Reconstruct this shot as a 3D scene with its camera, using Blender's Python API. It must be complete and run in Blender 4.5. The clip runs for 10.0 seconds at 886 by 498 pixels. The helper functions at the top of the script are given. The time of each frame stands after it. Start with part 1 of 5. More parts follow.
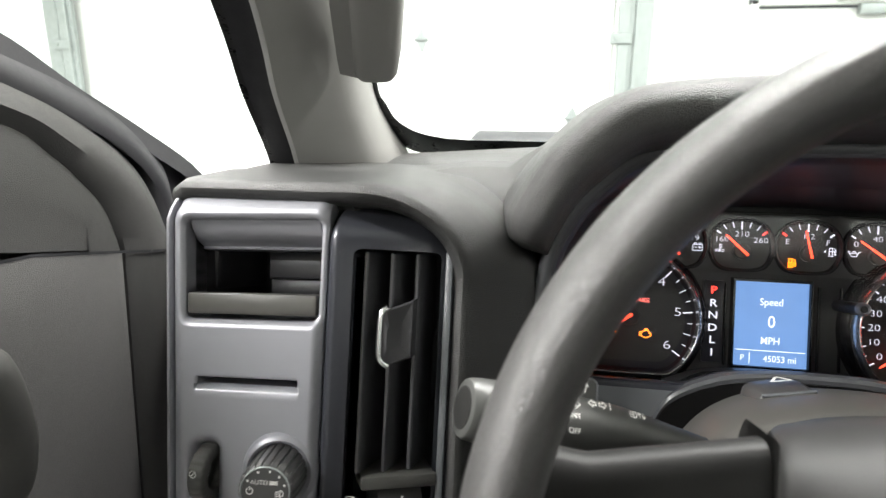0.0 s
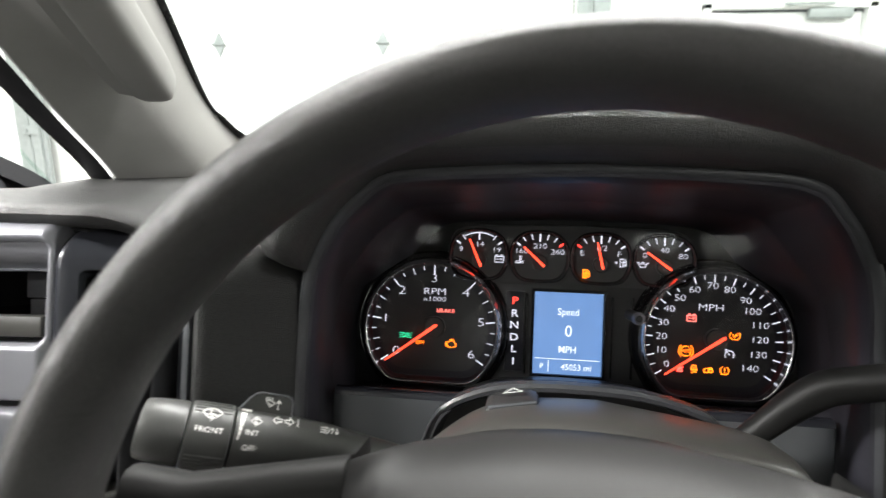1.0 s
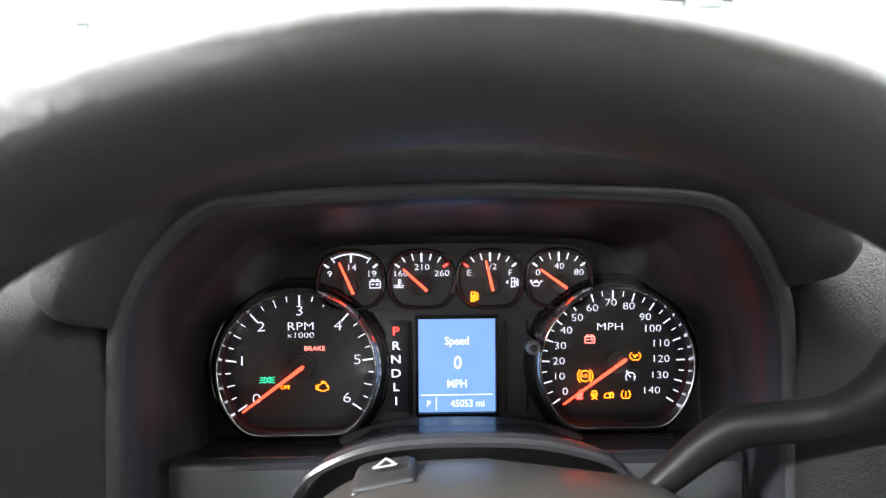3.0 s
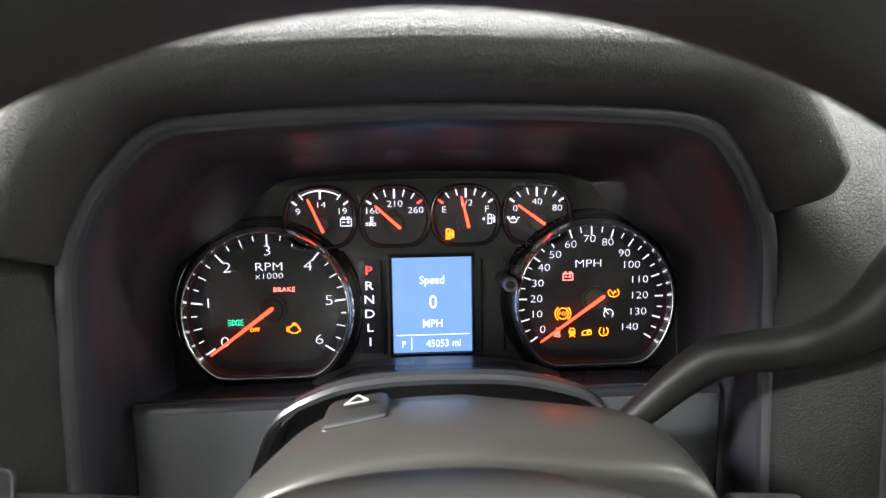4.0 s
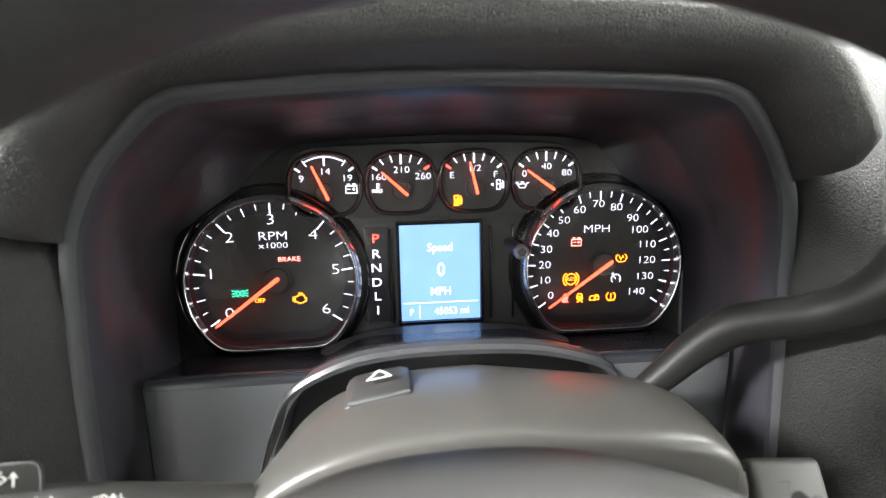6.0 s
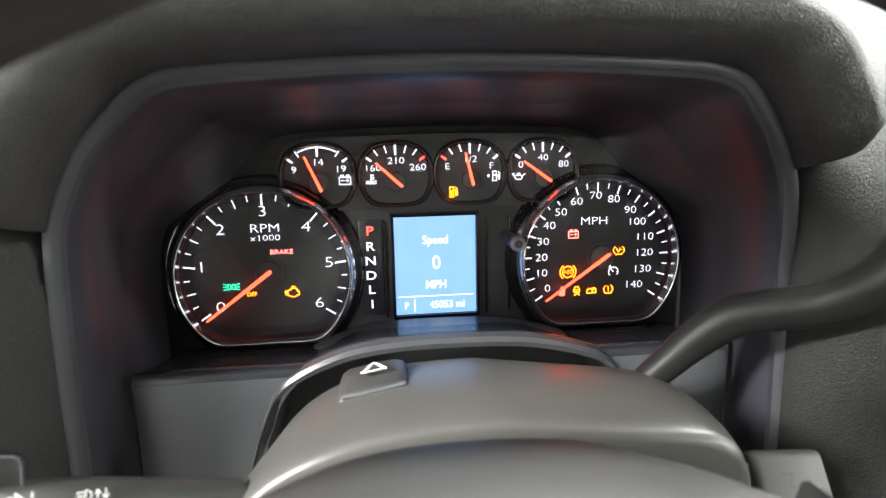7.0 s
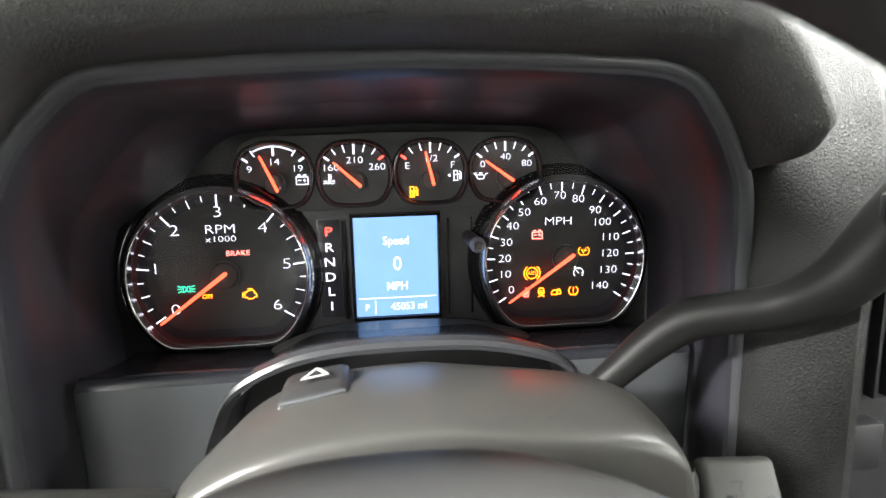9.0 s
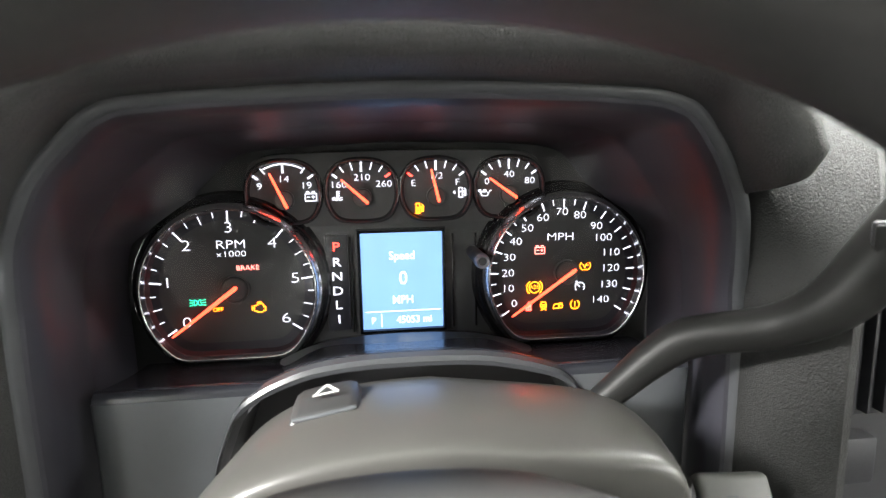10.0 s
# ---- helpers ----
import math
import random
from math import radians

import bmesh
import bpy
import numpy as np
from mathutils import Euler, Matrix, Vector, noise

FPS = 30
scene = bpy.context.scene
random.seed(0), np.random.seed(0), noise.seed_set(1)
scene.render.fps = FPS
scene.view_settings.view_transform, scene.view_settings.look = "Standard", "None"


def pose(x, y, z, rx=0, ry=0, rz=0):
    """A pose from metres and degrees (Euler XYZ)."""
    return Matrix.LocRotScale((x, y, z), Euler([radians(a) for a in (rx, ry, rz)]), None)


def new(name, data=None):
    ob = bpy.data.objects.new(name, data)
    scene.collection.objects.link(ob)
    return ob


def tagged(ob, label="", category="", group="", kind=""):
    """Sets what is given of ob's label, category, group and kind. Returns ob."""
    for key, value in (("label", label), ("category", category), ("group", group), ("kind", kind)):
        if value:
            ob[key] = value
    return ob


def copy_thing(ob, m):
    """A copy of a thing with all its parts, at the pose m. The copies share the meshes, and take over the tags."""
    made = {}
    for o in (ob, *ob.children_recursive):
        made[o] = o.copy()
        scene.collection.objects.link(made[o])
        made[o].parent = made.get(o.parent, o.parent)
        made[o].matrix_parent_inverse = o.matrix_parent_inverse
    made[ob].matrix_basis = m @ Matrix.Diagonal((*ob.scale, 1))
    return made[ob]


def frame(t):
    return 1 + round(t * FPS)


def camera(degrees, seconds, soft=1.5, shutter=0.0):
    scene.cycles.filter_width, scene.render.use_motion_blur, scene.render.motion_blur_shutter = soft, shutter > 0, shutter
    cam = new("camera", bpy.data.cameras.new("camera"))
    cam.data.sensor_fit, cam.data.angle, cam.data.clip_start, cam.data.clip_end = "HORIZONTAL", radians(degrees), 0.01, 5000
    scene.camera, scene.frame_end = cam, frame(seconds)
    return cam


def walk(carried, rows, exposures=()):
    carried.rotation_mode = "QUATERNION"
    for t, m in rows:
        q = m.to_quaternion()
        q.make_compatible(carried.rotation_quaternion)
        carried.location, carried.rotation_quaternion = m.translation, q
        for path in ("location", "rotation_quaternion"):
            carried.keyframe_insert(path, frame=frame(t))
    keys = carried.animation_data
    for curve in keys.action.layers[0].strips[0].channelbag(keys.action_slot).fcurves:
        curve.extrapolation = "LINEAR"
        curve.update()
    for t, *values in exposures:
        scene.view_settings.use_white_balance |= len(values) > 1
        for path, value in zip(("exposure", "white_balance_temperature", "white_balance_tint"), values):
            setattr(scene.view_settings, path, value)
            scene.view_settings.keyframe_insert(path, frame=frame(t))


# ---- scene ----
# All cabin places are given in the frame of the dials: x right, y ahead into the dials, z up along them.
TILT = 15.0                                    # the dials lean back by this much
FACE = pose(0, 0, 1.25, -TILT, 0, 0)
LEVEL = pose(0, 0, 1.25)

cam = camera(75.0, 10.0, soft=1.3, shutter=0.2)
cam.data.dof.use_dof, cam.data.dof.focus_distance, cam.data.dof.aperture_fstop = True, 0.42, 10.5
PATH = [
    (0.0, -0.1876, -0.4930, 0.0574, 9.032, 0.817, 2.782),
    (0.5, -0.1396, -0.4995, 0.0622, 8.223, 0.816, 2.485),
    (1.0, -0.0432, -0.4814, 0.0736, 7.361, 1.010, 2.218),
    (1.5, -0.0109, -0.4512, 0.0831, 5.809, 0.976, 1.934),
    (2.0, -0.0191, -0.4104, 0.0982, 4.970, 0.709, 1.503),
    (2.5, -0.0459, -0.3954, 0.0936, 2.449, 0.748, 0.648),
    (3.0, -0.0229, -0.4116, 0.1026, -1.860, -0.330, -0.399),
    (4.3, -0.0176, -0.3896, 0.0885, -4.117, -6.484, -0.893),
    (4.5, -0.0165, -0.3866, 0.0954, -4.414, -7.547, -0.896),
    (5.0, -0.0272, -0.3817, 0.0987, -5.021, -8.620, -1.034),
    (5.5, -0.0377, -0.3871, 0.0987, -5.498, -9.310, -1.147),
    (7.0, -0.0392, -0.3813, 0.0922, -6.606, -9.508, -1.220),
    (7.5, -0.0268, -0.3732, 0.0914, -6.530, -9.670, -1.189),
    (8.0, -0.0215, -0.3735, 0.0926, -6.664, -9.717, -1.221),
    (8.5, -0.0167, -0.3751, 0.0932, -6.778, -9.694, -1.260),
    (9.0, -0.0147, -0.3770, 0.0929, -6.925, -9.777, -1.225),
    (9.5, -0.0226, -0.3888, 0.1019, -6.867, -9.777, -1.133),
    (10.0, -0.0185, -0.3841, 0.1038, -6.905, -9.675, -1.013),
]
EXPOSURES = [(0.0, 0.45, 6450, 10), (0.5, 0.3, 6450, 10), (1.0, 0.25, 6400, 10.5), (1.5, 0.1, 6350, 11), (2.0, -0.35, 6250, 12), (2.5, -0.1, 6200, 12.5), (3.0, 0.9, 6250, 11.5), (4.3, 0.82, 6400, 10), (4.5, 0.92, 6400, 10), (5.0, 1.22, 6400, 10), (5.5, 1.47, 6400, 10), (7.0, 1.28, 6400, 9), (8.0, 1.22, 6400, 9), (9.0, 1.3, 6400, 9), (9.5, 1.4, 6400, 9), (10.0, 1.45, 6400, 9)]
walk(cam, [(t, FACE @ pose(x, y, z, 90 + pitch, 0, yaw) @ pose(0, 0, 0, 0, 0, roll)) for t, x, y, z, yaw, pitch, roll in PATH], EXPOSURES)

# ---- light: a bright white garage ----
world = bpy.data.worlds.new("garage_air")
scene.world = world
world.use_nodes = True
world.node_tree.nodes["Background"].inputs[0].default_value = (0.9, 0.95, 1.0, 1)
world.node_tree.nodes["Background"].inputs[1].default_value = 0.05


def area_lamp(name, m, sx, sy, watts, colour=(1, 0.98, 0.94)):
    data = bpy.data.lights.new(name, "AREA")
    data.shape, data.size, data.size_y, data.energy, data.color = "RECTANGLE", sx, sy, watts, colour
    ob = new(name, data)
    ob.matrix_world = m
    return ob


LAMPS = ((-2.6, 1.0), (0.4, 1.0), (3.4, 1.0), (-3.0, -1.2), (3.6, -1.2), (-3.0, -3.6), (0.4, -3.6), (3.6, -3.6))
for lx, ly in LAMPS:
    area_lamp("tube_lamp", pose(lx, ly, 3.22), 2.4, 0.3, (285 if lx < -2 else 180) if ly > 0 else ((470 if lx < 0 else 180) if ly > -2 else (210 if lx < 0 else 150)))


# ---- materials ----
def material(name, colour, rough=0.5, metal=0.0, grain=0.0, grain_size=0.0015, mottle=0.12, mottle_size=0.02, coat=0.0, kind="NOISE", wear=0.08, shine=0.5):
    """A painted or moulded surface: mottled colour at two scales, uneven gloss and fine relief. Sizes in metres."""
    mat = bpy.data.materials.new(name)
    mat.use_nodes = True
    nt = mat.node_tree
    b = nt.nodes["Principled BSDF"]
    tc = nt.nodes.new("ShaderNodeTexCoord")
    big = nt.nodes.new("ShaderNodeTexNoise")
    big.inputs["Scale"].default_value, big.inputs["Detail"].default_value = 1 / mottle_size, 6
    fine = nt.nodes.new("ShaderNodeTexNoise")
    fine.inputs["Scale"].default_value, fine.inputs["Detail"].default_value = 8 / mottle_size, 3
    for n in (big, fine):
        nt.links.new(tc.outputs["Object"], n.inputs["Vector"])
    both = nt.nodes.new("ShaderNodeMath")
    both.operation = "MULTIPLY_ADD"
    both.inputs[1].default_value = 0.35
    nt.links.new(fine.outputs["Fac"], both.inputs[0])
    nt.links.new(big.outputs["Fac"], both.inputs[2])
    ramp = nt.nodes.new("ShaderNodeMapRange")
    ramp.inputs[1].default_value, ramp.inputs[2].default_value = 0.4, 0.95
    ramp.inputs[3].default_value, ramp.inputs[4].default_value = 1 - mottle, 1 + mottle
    nt.links.new(both.outputs[0], ramp.inputs[0])
    mul = nt.nodes.new("ShaderNodeVectorMath")
    mul.operation = "SCALE"
    mul.inputs[0].default_value = colour
    nt.links.new(ramp.outputs[0], mul.inputs["Scale"])
    nt.links.new(mul.outputs[0], b.inputs["Base Color"])
    gloss = nt.nodes.new("ShaderNodeMapRange")
    gloss.inputs[1].default_value, gloss.inputs[2].default_value = 0.4, 0.95
    gloss.inputs[3].default_value, gloss.inputs[4].default_value = max(0.02, rough - wear), min(1, rough + wear)
    nt.links.new(both.outputs[0], gloss.inputs[0])
    nt.links.new(gloss.outputs[0], b.inputs["Roughness"])
    b.inputs["Metallic"].default_value = metal
    b.inputs["Coat Weight"].default_value = coat
    b.inputs["Specular IOR Level"].default_value = shine
    if grain:
        if kind == "LEATHER":
            g = nt.nodes.new("ShaderNodeTexVoronoi")
            g.feature = "DISTANCE_TO_EDGE"
            g.inputs["Scale"].default_value = 1 / grain_size
            warp = nt.nodes.new("ShaderNodeTexNoise")
            warp.inputs["Scale"].default_value = 0.6 / grain_size
            mix = nt.nodes.new("ShaderNodeVectorMath")
            mix.operation = "MULTIPLY_ADD"
            mix.inputs[1].default_value = (grain_size * 1.2,) * 3
            nt.links.new(tc.outputs["Object"], warp.inputs["Vector"])
            nt.links.new(warp.outputs["Color"], mix.inputs[0])
            nt.links.new(tc.outputs["Object"], mix.inputs[2])
            nt.links.new(mix.outputs[0], g.inputs["Vector"])
            out = nt.nodes.new("ShaderNodeMapRange")
            out.inputs[2].default_value = 0.25
            nt.links.new(g.outputs["Distance"], out.inputs[0])
            height = out.outputs[0]
            pores = nt.nodes.new("ShaderNodeMapRange")
            pores.inputs[2].default_value = 0.28
            pores.inputs[3].default_value, pores.inputs[4].default_value = 0.72, 1.10
            nt.links.new(g.outputs["Distance"], pores.inputs[0])
            both_tones = nt.nodes.new("ShaderNodeMath")
            both_tones.operation = "MULTIPLY"
            nt.links.new(ramp.outputs[0], both_tones.inputs[0])
            nt.links.new(pores.outputs[0], both_tones.inputs[1])
            nt.links.new(both_tones.outputs[0], mul.inputs["Scale"])
        else:
            g = nt.nodes.new("ShaderNodeTexNoise")
            g.inputs["Scale"].default_value, g.inputs["Detail"].default_value = 1 / grain_size, 2
            nt.links.new(tc.outputs["Object"], g.inputs["Vector"])
            height = g.outputs["Fac"]
        bump = nt.nodes.new("ShaderNodeBump")
        bump.inputs["Strength"].default_value, bump.inputs["Distance"].default_value = grain, grain_size * 0.45
        nt.links.new(height, bump.inputs["Height"])
        nt.links.new(bump.outputs[0], b.inputs["Normal"])
    return mat


def glow(name, colour, strength, uneven=0.0):
    """A lit print, lamp or screen."""
    mat = bpy.data.materials.new(name)
    mat.use_nodes = True
    nt = mat.node_tree
    b = nt.nodes["Principled BSDF"]
    b.inputs["Base Color"].default_value = (0.02, 0.02, 0.02, 1)
    b.inputs["Roughness"].default_value = 0.4
    b.inputs["Emission Color"].default_value = (*colour, 1)
    b.inputs["Emission Strength"].default_value = strength
    if uneven:
        tc = nt.nodes.new("ShaderNodeTexCoord")
        n = nt.nodes.new("ShaderNodeTexNoise")
        n.inputs["Scale"].default_value, n.inputs["Detail"].default_value = 45, 2
        nt.links.new(tc.outputs["Object"], n.inputs["Vector"])
        r = nt.nodes.new("ShaderNodeMapRange")
        r.inputs[3].default_value, r.inputs[4].default_value = strength * (1 - uneven), strength * (1 + uneven)
        nt.links.new(n.outputs["Fac"], r.inputs[0])
        nt.links.new(r.outputs[0], b.inputs["Emission Strength"])
    return mat


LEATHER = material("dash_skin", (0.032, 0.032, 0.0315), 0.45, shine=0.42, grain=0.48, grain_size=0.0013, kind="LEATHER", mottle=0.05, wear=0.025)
# the dash skin again, darkened to stand in for shade on the side post
POST_SHADED = material("post_skin_shaded", (0.019, 0.019, 0.0185), 0.47, shine=0.36, grain=0.40, grain_size=0.0013, kind="LEATHER", mottle=0.05, wear=0.025)
# same skin for the brow, paler in place of the light falling on it
BROW_LIGHTENED = material("brow_skin_lightened", (0.046, 0.0455, 0.045), 0.47, grain=0.7, grain_size=0.0013, kind="LEATHER", mottle=0.05, wear=0.025)
RIM_SKIN = material("rim_skin", (0.051, 0.050, 0.0495), 0.37, grain=0.36, grain_size=0.0011, kind="LEATHER", mottle=0.05, wear=0.025)
BEZEL = material("bezel_plastic", (0.030, 0.0295, 0.037), 0.42, shine=0.45, grain=0.10, grain_size=0.0005, mottle=0.06, wear=0.02)
COLUMN = material("column_plastic", (0.069, 0.067, 0.0625), 0.33, grain=0.08, grain_size=0.0005, mottle=0.03, wear=0.006)
HUB = material("hub_plastic", (0.014, 0.014, 0.0137), 0.5, shine=0.2, grain=0.25, grain_size=0.0007, mottle=0.05, wear=0.02)
SATIN = material("satin_grey_trim", (0.265, 0.266, 0.292), 0.40, metal=0.42, grain=0.03, grain_size=0.0004, mottle=0.025, mottle_size=0.06, wear=0.015)
SATIN_DARK = material("dark_satin_trim", (0.036, 0.038, 0.046), 0.26, metal=0.2, mottle=0.03, wear=0.015)
LEDGE = material("ledge_plastic", (0.024, 0.025, 0.031), 0.18, grain=0.08, grain_size=0.0005, mottle=0.05, wear=0.02)
LOWER = material("lower_panel_plastic", (0.084, 0.089, 0.096), 0.30, grain=0.1, grain_size=0.0005, mottle=0.03, wear=0.008)
# edge highlight of bezel and arch lip, given as a paler base colour
BEAD_HIGHLIGHT = material("bezel_bead_highlight", (0.056, 0.058, 0.063), 0.30, mottle=0.05, wear=0.03)
BLACK = material("black_plastic", (0.030, 0.030, 0.033), 0.45, grain=0.1, grain_size=0.0006)
GLOSS_BLACK = material("gloss_black", (0.006, 0.006, 0.007), 0.16, mottle=0.05)
DIAL = material("dial_print", (0.036, 0.036, 0.036), 0.6, mottle=0.10, mottle_size=0.004)
GAUGE_WALL = material("gauge_wall", (0.020, 0.020, 0.022), 0.22, mottle=0.06, wear=0.03)
HUB_CAP = material("hub_cap", (0.028, 0.028, 0.028), 0.30, mottle=0.06, wear=0.03)
DIAL_EDGE = material("dial_edge", (0.014, 0.014, 0.020), 0.35, mottle=0.08)
MASK = material("cluster_mask", (0.030, 0.030, 0.031), 0.5, grain=0.2, grain_size=0.0006)
CHROME = material("chrome", (0.90, 0.90, 0.92), 0.24, metal=1.0, mottle=0.02, wear=0.012)
PILLAR = material("pillar_trim", (0.25, 0.247, 0.235), 0.55, grain=0.2, grain_size=0.0008, mottle=0.05)
DOOR = material("door_trim", (0.056, 0.0555, 0.054), 0.5, grain=0.3, grain_size=0.0012, kind="LEATHER", mottle=0.04, wear=0.02)
DOOR_SOFT = material("door_insert", (0.125, 0.123, 0.120), 0.52, grain=0.3, grain_size=0.0012, kind="LEATHER", mottle=0.04, wear=0.02)
STALK = material("stalk_plastic", (0.042, 0.043, 0.041), 0.40, grain=0.12, grain_size=0.0005, wear=0.02)
RUBBER = material("rubber", (0.014, 0.014, 0.017), 0.55, grain=0.2, grain_size=0.001)
FRIT = material("frit_black", (0.006, 0.007, 0.007), 0.3)
VANE = material("vane_plastic", (0.052, 0.052, 0.057), 0.34, grain=0.1, grain_size=0.0005, wear=0.02)
LEVER = material("lever_plastic", (0.013, 0.013, 0.0125), 0.45, shine=0.18, grain=0.06, grain_size=0.0005, wear=0.02)
KNOB = material("knob_plastic", (0.040, 0.040, 0.040), 0.4, grain=0.1, grain_size=0.0005)
KEY_GREY = material("key_grip", (0.050, 0.050, 0.047), 0.5, grain=0.15, grain_size=0.0006)
PRINT = material("white_print", (0.62, 0.62, 0.60), 0.6, mottle=0.15, mottle_size=0.003)
HEADLINER = material("headliner", (0.36, 0.35, 0.33), 0.9, grain=0.4, grain_size=0.002)
WALL = material("white_wall", (0.64, 0.66, 0.645), 0.6, mottle=0.04, mottle_size=0.6)
DOOR_WHITE = material("white_steel", (0.60, 0.62, 0.605), 0.4, mottle=0.03, mottle_size=0.5)
GALV = material("galvanised", (0.24, 0.265, 0.26), 0.5, metal=0.3, mottle=0.12, mottle_size=0.03)
CONCRETE = material("concrete", (0.34, 0.33, 0.31), 0.7, mottle=0.15, mottle_size=0.3, grain=0.3, grain_size=0.004)
SEAT = material("seat_cloth", (0.045, 0.044, 0.043), 0.85, grain=0.5, grain_size=0.002)
WHITE_LIT = glow("lit_white", (0.87, 0.87, 1.0), 1.05)
RED_LIT = glow("lit_red", (1.0, 0.045, 0.03), 3.0)
RED_LAMP = glow("lit_lamp_red", (1.0, 0.020, 0.014), 16.0)
HINGE = material("pale_zinc", (0.22, 0.24, 0.24), 0.5, metal=0.2, mottle=0.1)
RED_WORD = glow("lit_lamp_word", (1.0, 0.16, 0.13), 3.6)
NEEDLE_LIT = glow("lit_needle", (1.0, 0.062, 0.026), 2.7)
AMBER_LIT = glow("lit_amber", (1.0, 0.17, 0.005), 4.5)
GREEN_LIT = glow("lit_green", (0.03, 0.80, 0.36), 1.8)
SCREEN_LIT = glow("lit_screen", (0.19, 0.36, 0.72), 0.85, uneven=0.12)
SCREEN_TEXT = glow("lit_screen_text", (0.85, 0.93, 1.0), 1.3)


def clear_glass(name, tint=(1, 1, 1), gloss=0.03):
    mat = bpy.data.materials.new(name)
    mat.use_nodes = True
    nt = mat.node_tree
    nt.nodes.clear()
    out = nt.nodes.new("ShaderNodeOutputMaterial")
    see = nt.nodes.new("ShaderNodeBsdfTransparent")
    see.inputs[0].default_value = (*tint, 1)
    shine = nt.nodes.new("ShaderNodeBsdfGlossy")
    shine.inputs["Roughness"].default_value = 0.02
    mix = nt.nodes.new("ShaderNodeMixShader")
    mix.inputs[0].default_value = gloss
    nt.links.new(see.outputs[0], mix.inputs[1])
    nt.links.new(shine.outputs[0], mix.inputs[2])
    nt.links.new(mix.outputs[0], out.inputs[0])
    return mat


GLASS = clear_glass("window_glass", (0.93, 0.97, 0.95))
LENS = clear_glass("dial_lens", (0.97, 0.97, 0.97))


# ---- shaping ----
def lev(x, y, z):
    """A place in the truck's level frame, told in the dials' frame."""
    a = radians(TILT)
    return Vector((x, y * math.cos(a) - z * math.sin(a), y * math.sin(a) + z * math.cos(a)))


def thing(name, base, label, category, group="", kind="", m=FACE):
    ob = new(name)
    ob.empty_display_size = 0.02
    ob.matrix_world = Matrix.Translation(m @ Vector(base))
    return tagged(ob, label, category, group, kind)


def part(name, bm, mat, parent=None, label="", m=FACE, smooth=40):
    """Links a bmesh, given in the frame m, as one mesh object under a thing or part."""
    at = Matrix.Translation(parent_place(parent)) if parent else Matrix()
    bm.transform(at.inverted() @ m)
    bmesh.ops.recalc_face_normals(bm, faces=bm.faces[:])
    me = bpy.data.meshes.new(name)
    bm.to_mesh(me)
    bm.free()
    me.materials.append(mat)
    if smooth:
        me.shade_smooth()
        me.set_sharp_from_angle(angle=radians(smooth))
    ob = new(name, me)
    if parent:
        ob.parent = parent
    if label:
        ob["label"] = label
    return ob


def parent_place(ob):
    p = Vector()
    while ob:
        p += ob.location
        ob = ob.parent
    return p


def alone(name, bm, mat, label, category, kind="", group="", m=FACE, smooth=40):
    """A thing that is one plain mesh, its origin at its middle."""
    lo = [min(v.co[i] for v in bm.verts) for i in range(3)]
    hi = [max(v.co[i] for v in bm.verts) for i in range(3)]
    mid = m @ Vector([(a + b) / 2 for a, b in zip(lo, hi)])
    ob = part(name, bm, mat, None, "", Matrix.Translation(-mid) @ m, smooth)
    ob.location = mid
    return tagged(ob, label, category, group, kind)


def box(cx, cy, cz, sx, sy, sz, bevel=0.0, turn=None, seg=2):
    bm = bmesh.new()
    bmesh.ops.create_cube(bm, size=1)
    bm.transform(Matrix.Diagonal((sx, sy, sz, 1)))
    if bevel:
        bmesh.ops.bevel(bm, geom=bm.edges[:], offset=bevel, segments=seg, profile=0.5, affect="EDGES")
    if turn:
        bm.transform(turn.to_3x3().to_4x4())
    bm.transform(Matrix.Translation((cx, cy, cz)))
    return bm


def join(*bms):
    out = bms[0]
    for b in bms[1:]:
        me = bpy.data.meshes.new("tmp")
        b.to_mesh(me)
        b.free()
        out.from_mesh(me)
        bpy.data.meshes.remove(me)
    return out


def loft(rows, loop=False, ring=False, cap=False):
    """A skin over rows of points; loop: each row closes on itself; ring: the last row meets the first."""
    bm = bmesh.new()
    vs = [[bm.verts.new(p) for p in row] for row in rows]
    n, k = len(vs), len(vs[0])
    for i in range(n if ring else n - 1):
        a, b = vs[i], vs[(i + 1) % n]
        for j in range(k if loop else k - 1):
            q = (a[j], a[(j + 1) % k], b[(j + 1) % k], b[j])
            if len({v.co.to_tuple(7) for v in q}) > 2:
                bm.faces.new(q)
    if cap and loop:
        bm.faces.new(vs[0])
        bm.faces.new(vs[-1])
    return bm


def curve_through(points, n):
    """A smooth line of n + 1 points through the given ones."""
    pts = [Vector(p) for p in points]
    pts = [2 * pts[0] - pts[1]] + pts + [2 * pts[-1] - pts[-2]]
    out = []
    for i in range(n + 1):
        s = i / n * (len(pts) - 3)
        k = min(int(s), len(pts) - 4)
        t = s - k
        a, b, c, d = pts[k:k + 4]
        out.append(0.5 * (2 * b + (c - a) * t + (2 * a - 5 * b + 4 * c - d) * t * t + (3 * b - a - 3 * c + d) * t ** 3))
    return out


